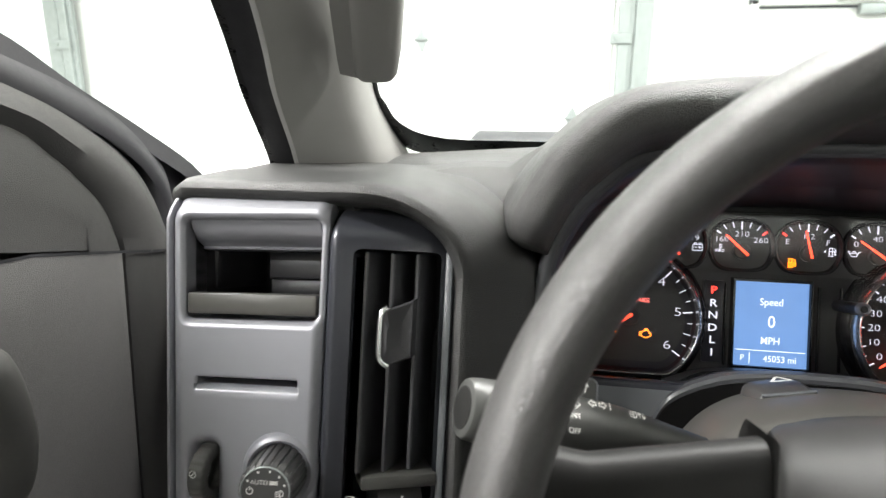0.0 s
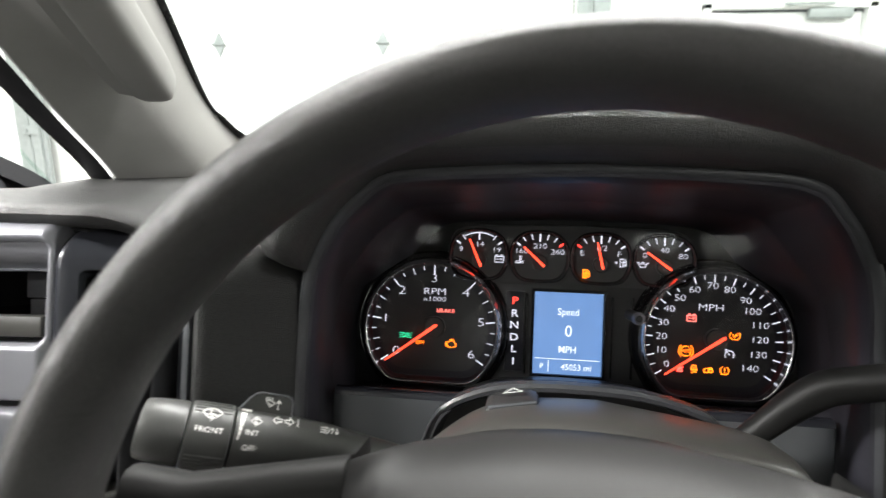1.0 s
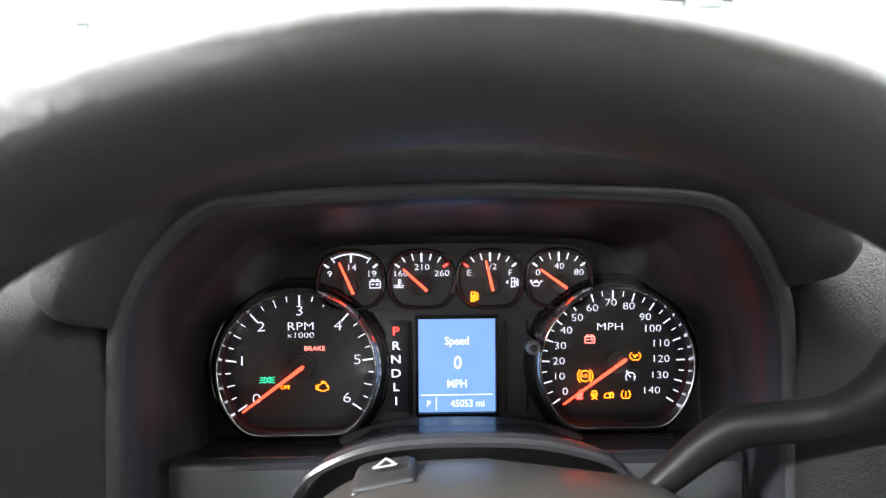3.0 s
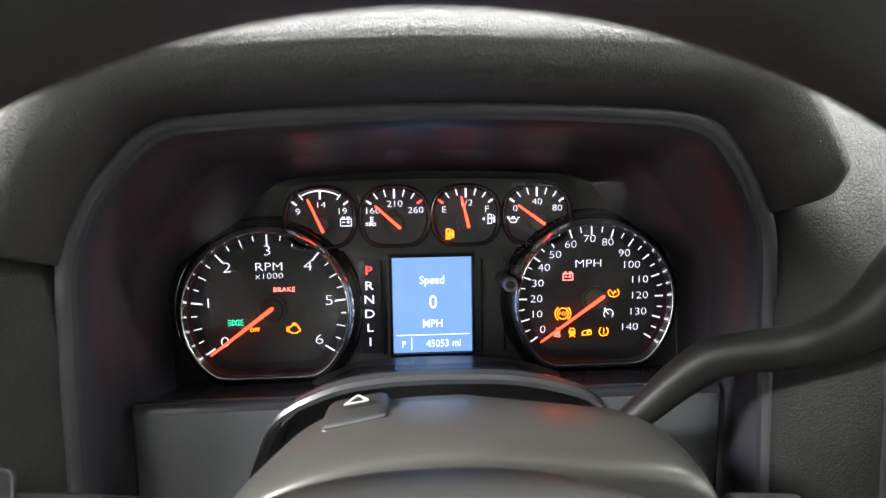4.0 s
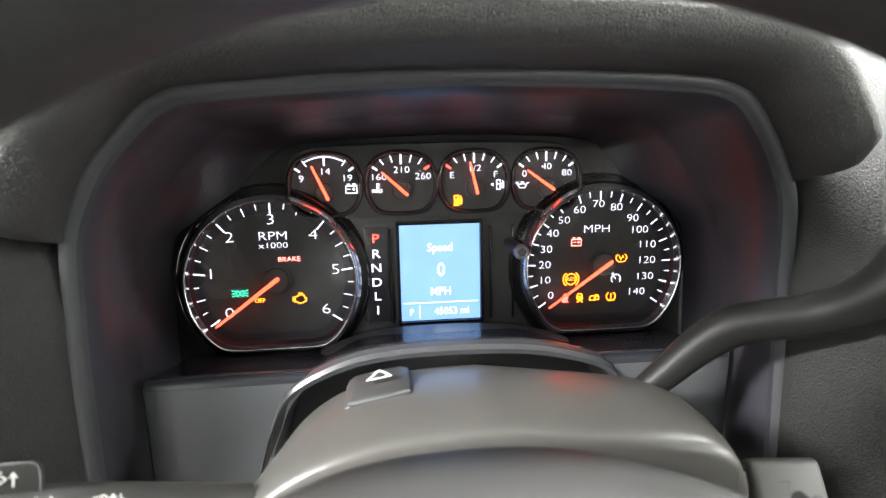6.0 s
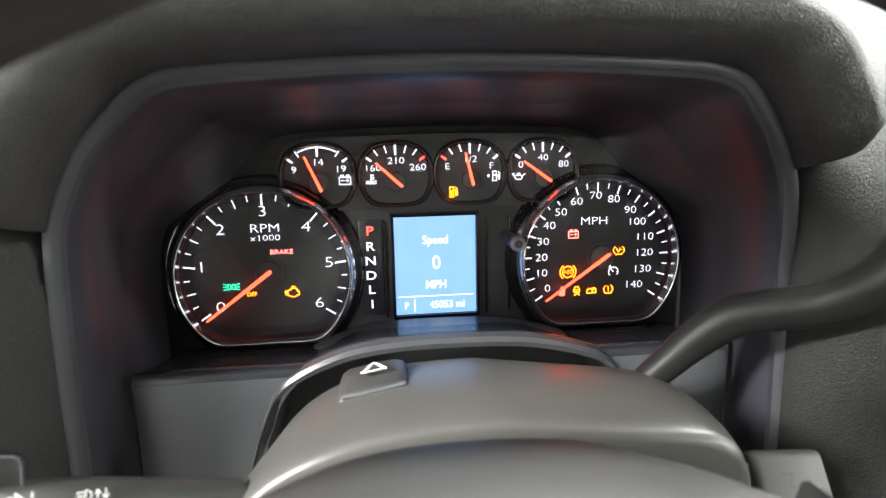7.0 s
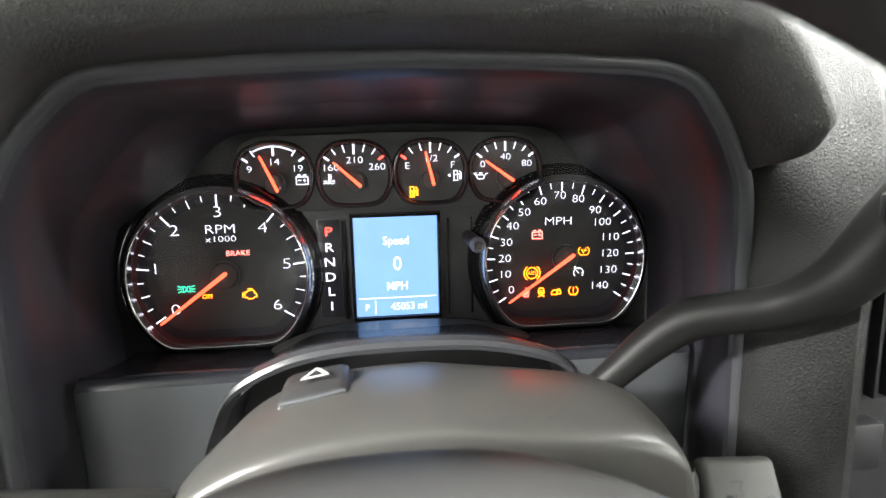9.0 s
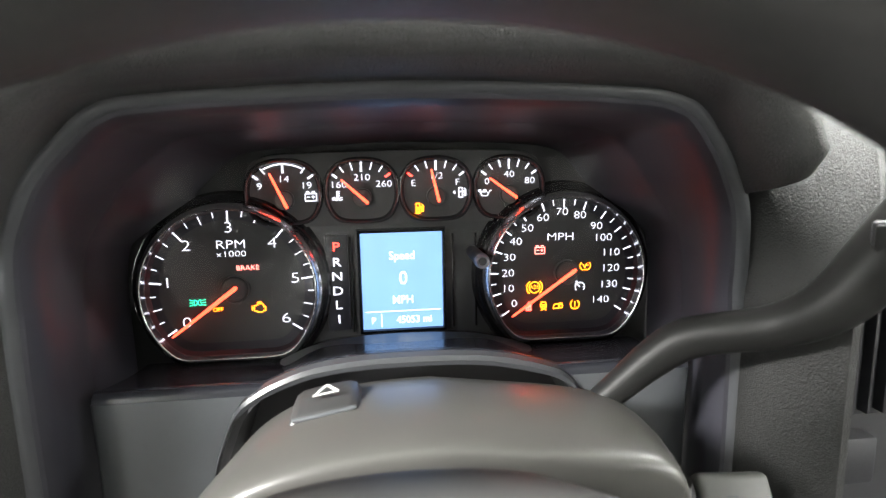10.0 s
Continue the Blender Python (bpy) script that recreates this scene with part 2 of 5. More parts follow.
def tube(points, radii, seg=20, flat=1.0, up=(0, 0, 1)):
    """A round bar along a line; radii: one or one per point; flat: its height over its width."""
    if not isinstance(radii, (list, tuple)):
        radii = [radii] * len(points)
    rows = []
    for i, p in enumerate(points):
        d = (Vector(points[min(i + 1, len(points) - 1)]) - Vector(points[max(i - 1, 0)])).normalized()
        s = d.cross(Vector(up)).normalized()
        u = s.cross(d)
        rows.append([Vector(p) + radii[i] * (math.cos(a) * s + flat * math.sin(a) * u) for a in (2 * math.pi * j / seg for j in range(seg))])
    return loft(rows, loop=True, cap=True)


def disc(cx, y0, cz, r, depth, seg=48, bevel=0.0):
    """A round plate that faces the driver, from y0 back by depth."""
    rows = []
    prof = [(r, y0 + depth), (r, y0 + bevel), (r - bevel, y0)] if bevel else [(r, y0 + depth), (r, y0)]
    for rr, y in prof:
        rows.append([(cx + rr * math.cos(a), y, cz + rr * math.sin(a)) for a in (2 * math.pi * j / seg for j in range(seg))])
    return loft(rows, loop=True, cap=True)


def turned(cx, cz, outline, profile, cap=False):
    """A frame: the outline(offset) carried through (offset, y) pairs."""
    rows = [[(cx + x, y, cz + z) for x, z in outline(o)] for o, y in profile]
    return loft(rows, loop=True, cap=cap)


def text(words, x, z, height, y=-0.0004, wide=1.0, align="CENTER", thin=0.0):
    """Words as a mesh in the plane of the dials, centred at x, z; height: of a capital."""
    cu = bpy.data.curves.new("words", "FONT")
    cu.body, cu.size, cu.align_x, cu.align_y = words, height / 0.69, align, "CENTER"
    cu.resolution_u, cu.offset = 3, thin * height
    ob = bpy.data.objects.new("words", cu)
    scene.collection.objects.link(ob)
    me = bpy.data.meshes.new_from_object(ob.evaluated_get(bpy.context.evaluated_depsgraph_get()))
    bpy.data.objects.remove(ob)
    bpy.data.curves.remove(cu)
    bm = bmesh.new()
    bm.from_mesh(me)
    bpy.data.meshes.remove(me)
    bm.transform(Matrix.Translation((x, y, z)) @ pose(0, 0, 0, 90) @ Matrix.Diagonal((wide, 1, 1, 1)))
    return bm


def strokes(lines, w, x=0.0, z=0.0, s=1.0, y=-0.0004):
    """Drawn lines of width w, each a list of 2D points, scaled by s and set at x, z."""
    bm = bmesh.new()
    for line in lines:
        for (ax, az), (bx, bz) in zip(line, line[1:]):
            a, b = Vector((x + s * ax, y, z + s * az)), Vector((x + s * bx, y, z + s * bz))
            d = (b - a).normalized() if (b - a).length > 1e-9 else Vector((1, 0, 0))
            n = Vector((-d.z, 0, d.x)) * w / 2
            a, b = a - d * w * 0.35, b + d * w * 0.35
            bm.faces.new([bm.verts.new(p) for p in (a - n, b - n, b + n, a + n)])
    return bm


def arc(cx, cz, r, a0, a1, n=14):
    return [(cx + r * math.cos(radians(a0 + (a1 - a0) * i / n)), cz + r * math.sin(radians(a0 + (a1 - a0) * i / n))) for i in range(n + 1)]


def outline_of(points, y, scale=1.0):
    """A flat filled shape in the dials' plane."""
    bm = bmesh.new()
    bm.faces.new([bm.verts.new((px, y, pz)) for px, pz in points])
    return bm


# ---- the garage, outside the truck (level frame) ----
def slab(name, x0, x1, y0, y1, z0, z1, mat, label, category="wall", bevel=0.0):
    return alone(name, box((x0 + x1) / 2, (y0 + y1) / 2, (z0 + z1) / 2, x1 - x0, y1 - y0, z1 - z0, bevel), mat, label, category, "structure", m=Matrix(), smooth=0)


YW = 3.8
slab("floor", -8, 6, -6, 6, -0.2, 0.0, CONCRETE, "grey concrete garage floor", "floor")
slab("ceiling", -8, 6, -6, 6, 3.4, 3.5, WALL, "white garage ceiling", "ceiling")
slab("wall_west", -8.2, -8, -6, 6, 0, 3.4, WALL, "white painted garage side wall")
slab("wall_east", 6, 6.2, -6, 6, 0, 3.4, WALL, "white painted garage side wall")
slab("wall_south", -8, 6, -6.2, -6, 0, 3.4, WALL, "white painted wall behind the truck")
# the front wall, with the big door's opening and the small door's opening
slab("wall_north_1", -8, -3.95, YW, YW + 0.2, 0, 3.4, WALL, "white painted garage front wall")
slab("wall_north_2", -3.95, 0.28, YW, YW + 0.2, 2.75, 3.4, WALL, "white painted wall over the big door")
slab("wall_north_3", 0.50, 1.10, YW, YW + 0.2, 0, 3.4, WALL, "white painted wall between the doors")
slab("wall_north_4", 1.10, 2.14, YW, YW + 0.2, 2.12, 3.4, WALL, "white painted wall over the entry door")
slab("wall_north_5", 2.14, 6, YW, YW + 0.2, 0, 3.4, WALL, "white painted garage front wall")
slab("wall_north_6", 0.28, 0.50, YW, YW + 0.2, 0, 3.4, WALL, "white painted pier beside the big door")

# sectional door of white steel panels, with hinge plates on its joints
big_door = thing("garage_door", (-1.8, YW + 0.1, 0), "white steel sectional garage door, closed", "garage door", kind="structure", m=Matrix())
for i in range(5):
    z0 = 0.02 + i * 0.545 + (0.0 if i else 0.0)
    part("door_panel", box(-1.835, YW + 0.12, z0 + 0.27, 4.22, 0.05, 0.5435, 0.002), DOOR_WHITE, big_door, m=Matrix(), smooth=0)


def hinge_plate(x, z):
    t = thing("hinge_plate_set", (x, YW + 0.09, z), "dark grey lozenge hinge plate on the garage door", "hinge", "hinges on the garage door", m=Matrix())
    bm = bmesh.new()
    pts = [(0, 0.085), (0.03, 0.03), (0.042, 0.0), (0.03, -0.03), (0, -0.095), (-0.03, -0.03), (-0.042, 0.0), (-0.03, 0.03)]
    f = bm.faces.new([bm.verts.new((x + px, YW + 0.092, z + pz)) for px, pz in pts])
    g = bmesh.ops.extrude_face_region(bm, geom=[f])
    bmesh.ops.translate(bm, verts=[v for v in g["geom"] if isinstance(v, bmesh.types.BMVert)], vec=(0, -0.012, 0))
    part("plate", bm, HINGE, t, m=Matrix(), smooth=0)
    pin = tube([(x - 0.05, YW + 0.07, z), (x + 0.05, YW + 0.07, z)], 0.011, 12)
    part("pin", pin, HINGE, t, m=Matrix())
    return t


h1 = hinge_plate(-1.07, 1.893)
copy_thing(h1, Matrix.Translation(h1.location + Vector((-1.26, 0, 0))))
copy_thing(h1, Matrix.Translation(h1.location + Vector((1.1, 0, -0.545))))

for px, name in ((0.33, "door_track"), (-3.86, "door_track")):
    t = thing(name, (px, YW - 0.03, 0), "galvanised steel garage door track with brackets", "door track", "garage door tracks", m=Matrix())
    part("rail", join(box(px, YW - 0.05, 1.5, 0.075, 0.035, 3.0, 0.004), box(px + 0.05, YW - 0.02, 1.5, 0.03, 0.04, 3.0, 0.003)), GALV, t, m=Matrix(), smooth=0)
    part("jamb", box(px + (0.125 if px > 0 else -0.125), YW - 0.02, 1.5, 0.11, 0.04, 3.0, 0.004), GALV, t, "pale grey door jamb", m=Matrix(), smooth=0)
    for bz in (0.6, 1.25, 1.87, 2.4):
        part("bracket", box(px - 0.02, YW - 0.075, bz, 0.14, 0.02, 0.07, 0.006), GALV, t, m=Matrix(), smooth=0)
        part("bolt", tube([(px - 0.05, YW - 0.085, bz), (px - 0.05, YW - 0.1, bz)], 0.012, 8, up=(0, 0, 1)), GALV, t, m=Matrix())

# steel entry door with its frame and closer
entry = thing("door_1", (1.62, YW, 0), "white steel entry door, closed, with a door closer", "door", kind="structure", m=Matrix())
part("door_leaf", box(1.62, YW + 0.04, 1.03, 0.94, 0.045, 2.04, 0.004), DOOR_WHITE, entry, m=Matrix(), smooth=0)
part("door_frame", join(box(1.125, YW - 0.01, 1.05, 0.05, 0.08, 2.1, 0.004), box(2.115, YW - 0.01, 1.05, 0.05, 0.08, 2.1, 0.004), box(1.62, YW - 0.01, 2.09, 1.04, 0.08, 0.05, 0.004)), WALL, entry, m=Matrix(), smooth=0)
closer = part("door_closer", box(1.87, YW - 0.03, 2.035, 0.26, 0.055, 0.065, 0.008), GALV, entry, "grey metal door closer", m=Matrix())
part("closer_arm", join(box(1.72, YW - 0.09, 2.085, 0.30, 0.02, 0.016, 0.003), box(1.62, YW - 0.05, 2.085, 0.02, 0.09, 0.016, 0.003)), GALV, closer, m=Matrix(), smooth=0)
part("door_lever", tube([(1.22, YW + 0.01, 1.0), (1.22, YW - 0.05, 1.0), (1.34, YW - 0.05, 1.0)], 0.011, 10), GALV, entry, m=Matrix())
slab("trim", -8, 6, YW - 0.012, YW - 0.001, 0.0, 0.12, GALV, "grey base strip along the garage wall", "baseboard")

for lx, ly in LAMPS:
    t = thing("ceiling_light", (lx, ly, 3.4), "white batten light on the garage ceiling", "ceiling light", "garage ceiling lights", m=Matrix())
    part("batten", box(lx, ly, 3.325, 2.5, 0.34, 0.12, 0.01), DOOR_WHITE, t, m=Matrix(), smooth=0)

# ---- the truck's shell: roof, back, sides, hood (level frame, mostly out of sight) ----
cab = thing("truck_cab", (0.35, -0.6, -1.25), "pickup truck cab with grey roof lining", "truck cab", kind="structure", m=LEVEL)
part("roof", loft([[(x, y, 0.66 - 0.03 * (x - 0.35) ** 2 - 0.04 * max(0, y + 0.5) ** 2 * 8 + dz) for x in (-0.42, -0.2, 0.35, 0.9, 1.12)] for y, dz in ((-1.9, -0.05), (-1.5, 0), (-0.9, 0.0), (-0.45, 0.0), (-0.42, 0.03), (-1.9, 0.04))]), HEADLINER, cab, "grey woven roof lining", m=LEVEL)
part("back_wall", box(0.35, -1.9, -0.35, 1.9, 0.06, 0.8, 0.02), HEADLINER, cab, m=LEVEL)
part("floor_pan", box(0.35, -0.6, -0.72, 1.9, 2.6, 0.05, 0.01), SEAT, cab, m=LEVEL)
part("firewall", box(0.35, 0.62, -0.35, 1.9, 0.05, 0.8, 0.01), BLACK, cab, m=LEVEL)
# unseen solid side, added to hold rear-left light off the dash
part("rear_side_blocker", box(-0.56, -1.35, -0.05, 0.08, 1.1, 1.4, 0.02), HEADLINER, cab, m=LEVEL)
part("kick_panel", box(-0.50, 0.12, -0.33, 0.26, 0.10, 0.74, 0.01), BLACK, cab, m=LEVEL)
part("passenger_door", box(1.30, -0.7, -0.3, 0.08, 2.6, 0.85, 0.02), DOOR, cab, m=LEVEL)
hood = thing("truck_hood", (0.35, 1.3, -0.3), "pale painted truck hood seen edge-on past the glass", "hood", m=LEVEL)
part("hood_skin", loft([[(x, y, 0.105 - 0.06 * (x - 0.35) ** 2 - 0.035 * (y - 0.75) ** 2) for x in (-0.5, -0.35, -0.1, 0.35, 0.8, 1.05, 1.2)] for y in (0.72, 1.0, 1.4, 1.8, 2.05)]), BLACK, hood, m=LEVEL)
part("grille", box(0.35, 2.02, -0.35, 1.7, 0.08, 0.75, 0.04), BLACK, hood, m=LEVEL)
seat = thing("driver_seat", (0.0, -0.9, -0.7), "dark cloth driver's seat", "seat", m=LEVEL)
part("cushion", box(0.0, -0.85, -0.42, 0.54, 0.5, 0.18, 0.06, seg=4), SEAT, seat, m=LEVEL)
part("backrest", box(0.0, -1.2, 0.0, 0.54, 0.18, 0.75, 0.07, pose(0, 0, 0, 14), seg=4), SEAT, seat, m=LEVEL)
part("seat_base", box(0.0, -0.85, -0.6, 0.46, 0.42, 0.2, 0.02), BLACK, seat, m=LEVEL)

# windscreen: a raked, slightly bowed pane, with the black band round its lower corner
def screen_point(x, s, lift=0.0):
    """On the windscreen: s from 0 at the cowl to 1 at the roof."""
    return Vector((0.35 + (x - 0.35) * (1 - 0.10 * s), 0.25 - 0.10 * (x - 0.35) ** 2 - 0.64 * s, 0.118 + 0.53 * s + 0.02 * math.sin(math.pi * s)))


windscreen = thing("windshield", (0.35, 0.4, 0.12), "clear raked windshield with a black edge band", "windshield", m=LEVEL)
pane = part("pane", loft([[screen_point(-0.42 + 1.54 * i / 12, s / 8) for i in range(13)] for s in range(9)]), GLASS, windscreen, m=LEVEL)
pane.visible_shadow = False


# ---- dashboard skin ----
def hood_height(x):
    u = min(1.0, abs(x + 0.005) / 0.205)
    return 0.045 * (1 - u ** 4)


def front_line(x):
    """How far back (level) the top pad begins."""
    u = max(0.0, min(1.0, (-0.240 - x) / 0.045 if x < 0 else (x - 0.14) / 0.05))
    u = u * u * (3 - 2 * u)
    return -0.085 * (1 - u) + (-0.158 if x < 0 else -0.020) * u


dash = thing("dashboard", (0.25, 0.1, -0.3), "dark grey grained dashboard with a raised brow over the dials", "dashboard", kind="structure")
xs = [-0.393, -0.3925, -0.391, -0.388, -0.384, -0.379, -0.37, -0.35, -0.33, -0.31, -0.29, -0.275] + [-0.26 + 0.01 * i for i in range(53)] + [0.28, 0.31, 0.35, 0.42, 0.5, 0.6, 0.75, 0.95, 1.2]
rows = []
for x in xs:
    y0, row = front_line(x), []
    corner = max(0.0, (-0.378 - x) / 0.015)
    y0 += 0.018 * corner ** 2
    for dy, dz in ((0.05, -0.0135), (0.022, -0.0132), (0.008, -0.0125), (0.002, -0.0105), (0.0, -0.0072), (0.002, -0.0038), (0.007, -0.0014), (0.016, -0.0003), (0.04, 0.0), (0.07, 0.001), (0.11, 0.001), (0.17, 0.0), (0.25, -0.002), (0.32, -0.008), (0.37, -0.016)):
        y = y0 + dy
        fade = max(0.0, min(1.0, (0.20 - y) / 0.24))
        fade = fade * fade * (3 - 2 * fade)
        spread = max(0.0, min(1.0, (-0.27 - x) / 0.12)) * 0.28 * max(0.0, y + 0.13)
        under = 0.004 * max(0.0, min(1.0, (0.052 - dy) / 0.012)) if x < -0.285 else (0.016 * max(0.0, min(1.0, (0.075 - dy) / 0.07)) if x < -0.10 else 0.0)
        sink = max(0.0, dy - 0.05) ** 1.2 * 0.055 * max(0.0, min(1.0, (-0.14 - x) / 0.06))
        row.append(lev(x - spread, y + 2 * under, 0.1375 + dz - sink - under - 0.006 * corner ** 2 + hood_height(x) * fade))
    rows.append(row)
part("top_pad", loft(rows), LEATHER, dash)

# ridge where the raised speaker panel starts, near the glass
part("defrost_panel", loft([[lev(x, y, 0.140 + dz + 0.066 * min(0.0, x + 0.155)) for x in (-0.33, -0.25, -0.165, -0.155)] for y, dz in ((0.05, -0.008), (0.06, -0.001), (0.10, 0.003), (0.15, 0.004), (0.17, -0.008))]), LEATHER, dash)

RIM = [(-0.182, -0.16), (-0.1835, -0.08), (-0.1845, 0.0), (-0.1835, 0.034), (-0.178, 0.066), (-0.161, 0.097), (-0.129, 0.1255), (-0.09, 0.1288), (-0.05, 0.1310), (0.0, 0.1325), (0.06, 0.1312), (0.114, 0.1285), (0.133, 0.1215), (0.152, 0.098), (0.165, 0.073), (0.1708, 0.038), (0.1728, 0.0), (0.1735, -0.08), (0.172, -0.16)]


def rounded(points, times=3):
    """Cuts the corners of a line again and again."""
    pts = [Vector((*p, 0)) for p in points]
    for _ in range(times):
        out = [pts[0]]
        for a, b in zip(pts, pts[1:]):
            out += [a * 0.82 + b * 0.18, a * 0.18 + b * 0.82]
        pts = out + [pts[-1]]
    return [(p.x, p.y) for p in pts]


RIM_LINE = rounded(RIM, 3)


def out_normals(line):
    ns = []
    for i in range(len(line)):
        (ax, az), (bx, bz) = line[max(i - 1, 0)], line[min(i + 1, len(line) - 1)]
        d = Vector((bx - ax, bz - az)).normalized()
        ns.append((-d.y, d.x))
    return ns


RIM_N = out_normals(RIM_LINE)


def rim_depth(z):
    return -0.108 - max(0.0, z - 0.03) * 0.2


# the brow: a padded roll from the end beside one post, over the dials, to the other
brow_rows = []
ids = [i for i, (x, z) in enumerate(RIM_LINE) if z > (0.060 if x < 0 else 0.079)]
for k, i in enumerate(ids):
    (x, z), (nx, nz) = RIM_LINE[i], RIM_N[i]
    e = min(k / 5, (len(ids) - 1 - k) / 3)
    grow = math.sqrt(max(0.02, 1 - (1 - min(1.0, e)) ** 2))
    y = rim_depth(z)
    row = []
    for o, dy in ((0.001, 0.02), (0.001, -0.004), (0.002, -0.020), (0.006, -0.032), (0.012, -0.0385), (0.018, -0.040), (0.024, -0.0375), (0.0295, -0.031), (0.0335, -0.020), (0.0355, -0.006), (0.0365, 0.012), (0.037, 0.05), (0.0355, 0.10), (0.030, 0.15), (0.015, 0.20)):
        oo = o * (0.55 + 0.45 * grow) * (1.0 - 0.10 * max(0.0, min(1.0, (x - 0.09) / 0.06)))
        oo *= 1 + 0.13 * max(0.0, nz) ** 2
        oo *= 1 + 0.5 * max(0.0, -nx) * max(0.0, min(1.0, (0.098 - z) / 0.03)) * (max(0.0, dy) / 0.1) ** 1.4
        yy = y + (dy * grow if dy < 0 else dy)
        lift = max(0.0, dy) * 0.26
        row.append(Vector((x + nx * oo, yy, z + nz * oo + lift)))
    brow_rows.append(row)
bm = loft(brow_rows)
for row in (0, -1):
    n = len(brow_rows[0])
    bm.verts.ensure_lookup_table()
    first = 0 if row == 0 else len(bm.verts) - n
    bm.faces.new([bm.verts[first + j] for j in range(n)])
part("brow", bm, BROW_LIGHTENED, dash, "grained padded brow over the dials")

# skin post beside the bezel, towards the middle of the dash, its shade in its colour
rows = []
for z in (0.150, 0.140, 0.132, 0.124, 0.116, 0.108, 0.100, 0.092, 0.084, 0.076, 0.066, 0.056, 0.046, 0.036, 0.02, -0.03, -0.08, -0.16, -0.25):
    back = 4.2 * max(0.0, z - 0.02) ** 2
    wide = 0.35 * max(0.0, z - 0.02)
    k = max(0.0, min(1.0, (z - 0.030) / 0.065))
    k = k * k * (3 - 2 * k)
    pts = [((1 - k) * 0.0330 + k * dx, y) for dx, y in ((0.140, -0.030), (0.100, -0.075), (0.060, -0.105), (0.0385, -0.122), (0.0345, -0.138))] + [(0.0322, -0.149), (0.0288, -0.1550), (0.0240, -0.1560), (0.0120, -0.138), (0.003, -0.121), (0.0, -0.112), (-0.002, -0.09)]
    rows.append([Vector((0.1725 + dx + wide * min(1.0, dx / 0.02), y + back, z)) for dx, y in pts])
part("side_post", loft(rows), POST_SHADED, dash)

# the skin's lip turns the corner over the vent and runs down the post
def shoulder_path(k):
    """k from 0 (along the pad's lip) to 1 (down the post): place and turn of the lip."""
    if k < 0.25:
        x = -0.4020 + 0.1200 * (k / 0.25) ** 0.8
        c = max(0.0, (-0.3895 - x) / 0.0125)
        return Vector((x, -0.1855 + 0.012 * c * c, 0.0900 - 0.003 * c * c)), 0.0
    if k < 0.80:
        th = (k - 0.25) / 0.55 * math.pi / 2
        return Vector((-0.282 + 0.0545 * math.sin(th), -0.1855 + 0.0285 * (k - 0.25) / 0.55, 0.045 + 0.0450 * math.cos(th))), th
    return Vector((-0.2275, -0.157, 0.045 - 0.295 * (k - 0.8) / 0.2)), math.pi / 2


rows = []
for i in range(61):
    k = i / 60
    p, th = shoulder_path(k)
    n = Vector((math.sin(th), 0, math.cos(th)))
    w = math.sin(th) ** 2
    row = [p + n * o + Vector((0, dy, 0)) for o, dy in ((-0.006, 0.035), (-0.0065, 0.008), (-0.0058, 0.0), (-0.0035, -0.0045), (0.0, -0.0062), (0.0035, -0.0050), (0.0062, -0.0010))]
    start = row[-1]
    for s in (0.12, 0.3, 0.5, 0.75, 1.0):
        go = (1 - w) * Vector((0.012 * math.sin(2 * th), 0.966, 0.2588)) * (0.100 if k > 0.2 else 0.052) + w * Vector((0.038, 0.050, 0.0))
        row.append(start + go * s + n * 0.005 * math.sin(math.pi * min(1.0, s * 1.1)) * w * (1 - w) * 4)
    row.append(row[-1] + Vector((0.004 * w + 0.12 * w * (1 - w), 0.06, 0.012 * (1 - w) + 0.04 * w * (1 - w))) - n * 0.004)
    rows.append(row)
part("vent_shoulder", loft(rows), LEATHER, dash)

# ---- bezel round the dials ----
bezel = thing("instrument_surround", (0.0, -0.1, -0.1), "blue-black satin plastic bezel framing the instrument dials", "bezel")
rows = []
for (x, z), (nx, nz) in zip(RIM_LINE, RIM_N):
    y = rim_depth(z)
    k = max(0.0, min(1.0, (z - 0.05) / 0.04))
    k = k * k * (3 - 2 * k)
    ix, iz = x * ((0.965 if x < 0 else 1.030) * (1 - k) + (0.80 if x < 0 else 0.84) * k), (0.02 + (z - 0.02) * 0.80 if z > 0.02 else z)
    hx, hz = x * ((0.985 if x < 0 else 1.020) * (1 - k) + 0.958 * k), (0.02 + (z - 0.02) * 0.895 if z > 0.02 else z)
    mx, mz = x - nx * 0.009, z - nz * 0.009
    row = [(x + nx * 0.006, y + 0.03, z + nz * 0.006), (x + nx * 0.004, y + 0.003, z + nz * 0.004), (x + nx * 0.002, y - 0.001, z + nz * 0.002), (x - nx * 0.002, y - 0.0025, z - nz * 0.002), (x - nx * 0.006, y - 0.001, z - nz * 0.006), (x - nx * 0.008, y + 0.003, z - nz * 0.008), (mx, y + 0.010, mz)]
    for v in (0.35, 0.7, 0.94, 1.0):
        row.append((mx + (hx - mx) * v, y + 0.010 + (-0.046 - y - 0.010) * v, mz + (hz - mz) * v))
    for v in (0.06, 0.3, 0.6, 0.85, 1.0):
        row.append((hx + (ix - hx) * v, -0.046 + 0.050 * v, hz + (iz - hz) * v))
    rows.append([Vector(p) for p in row])
part("frame", loft(rows), BEZEL, bezel)
# rounded bead; its pale colour carries the edge's highlight
bead = []
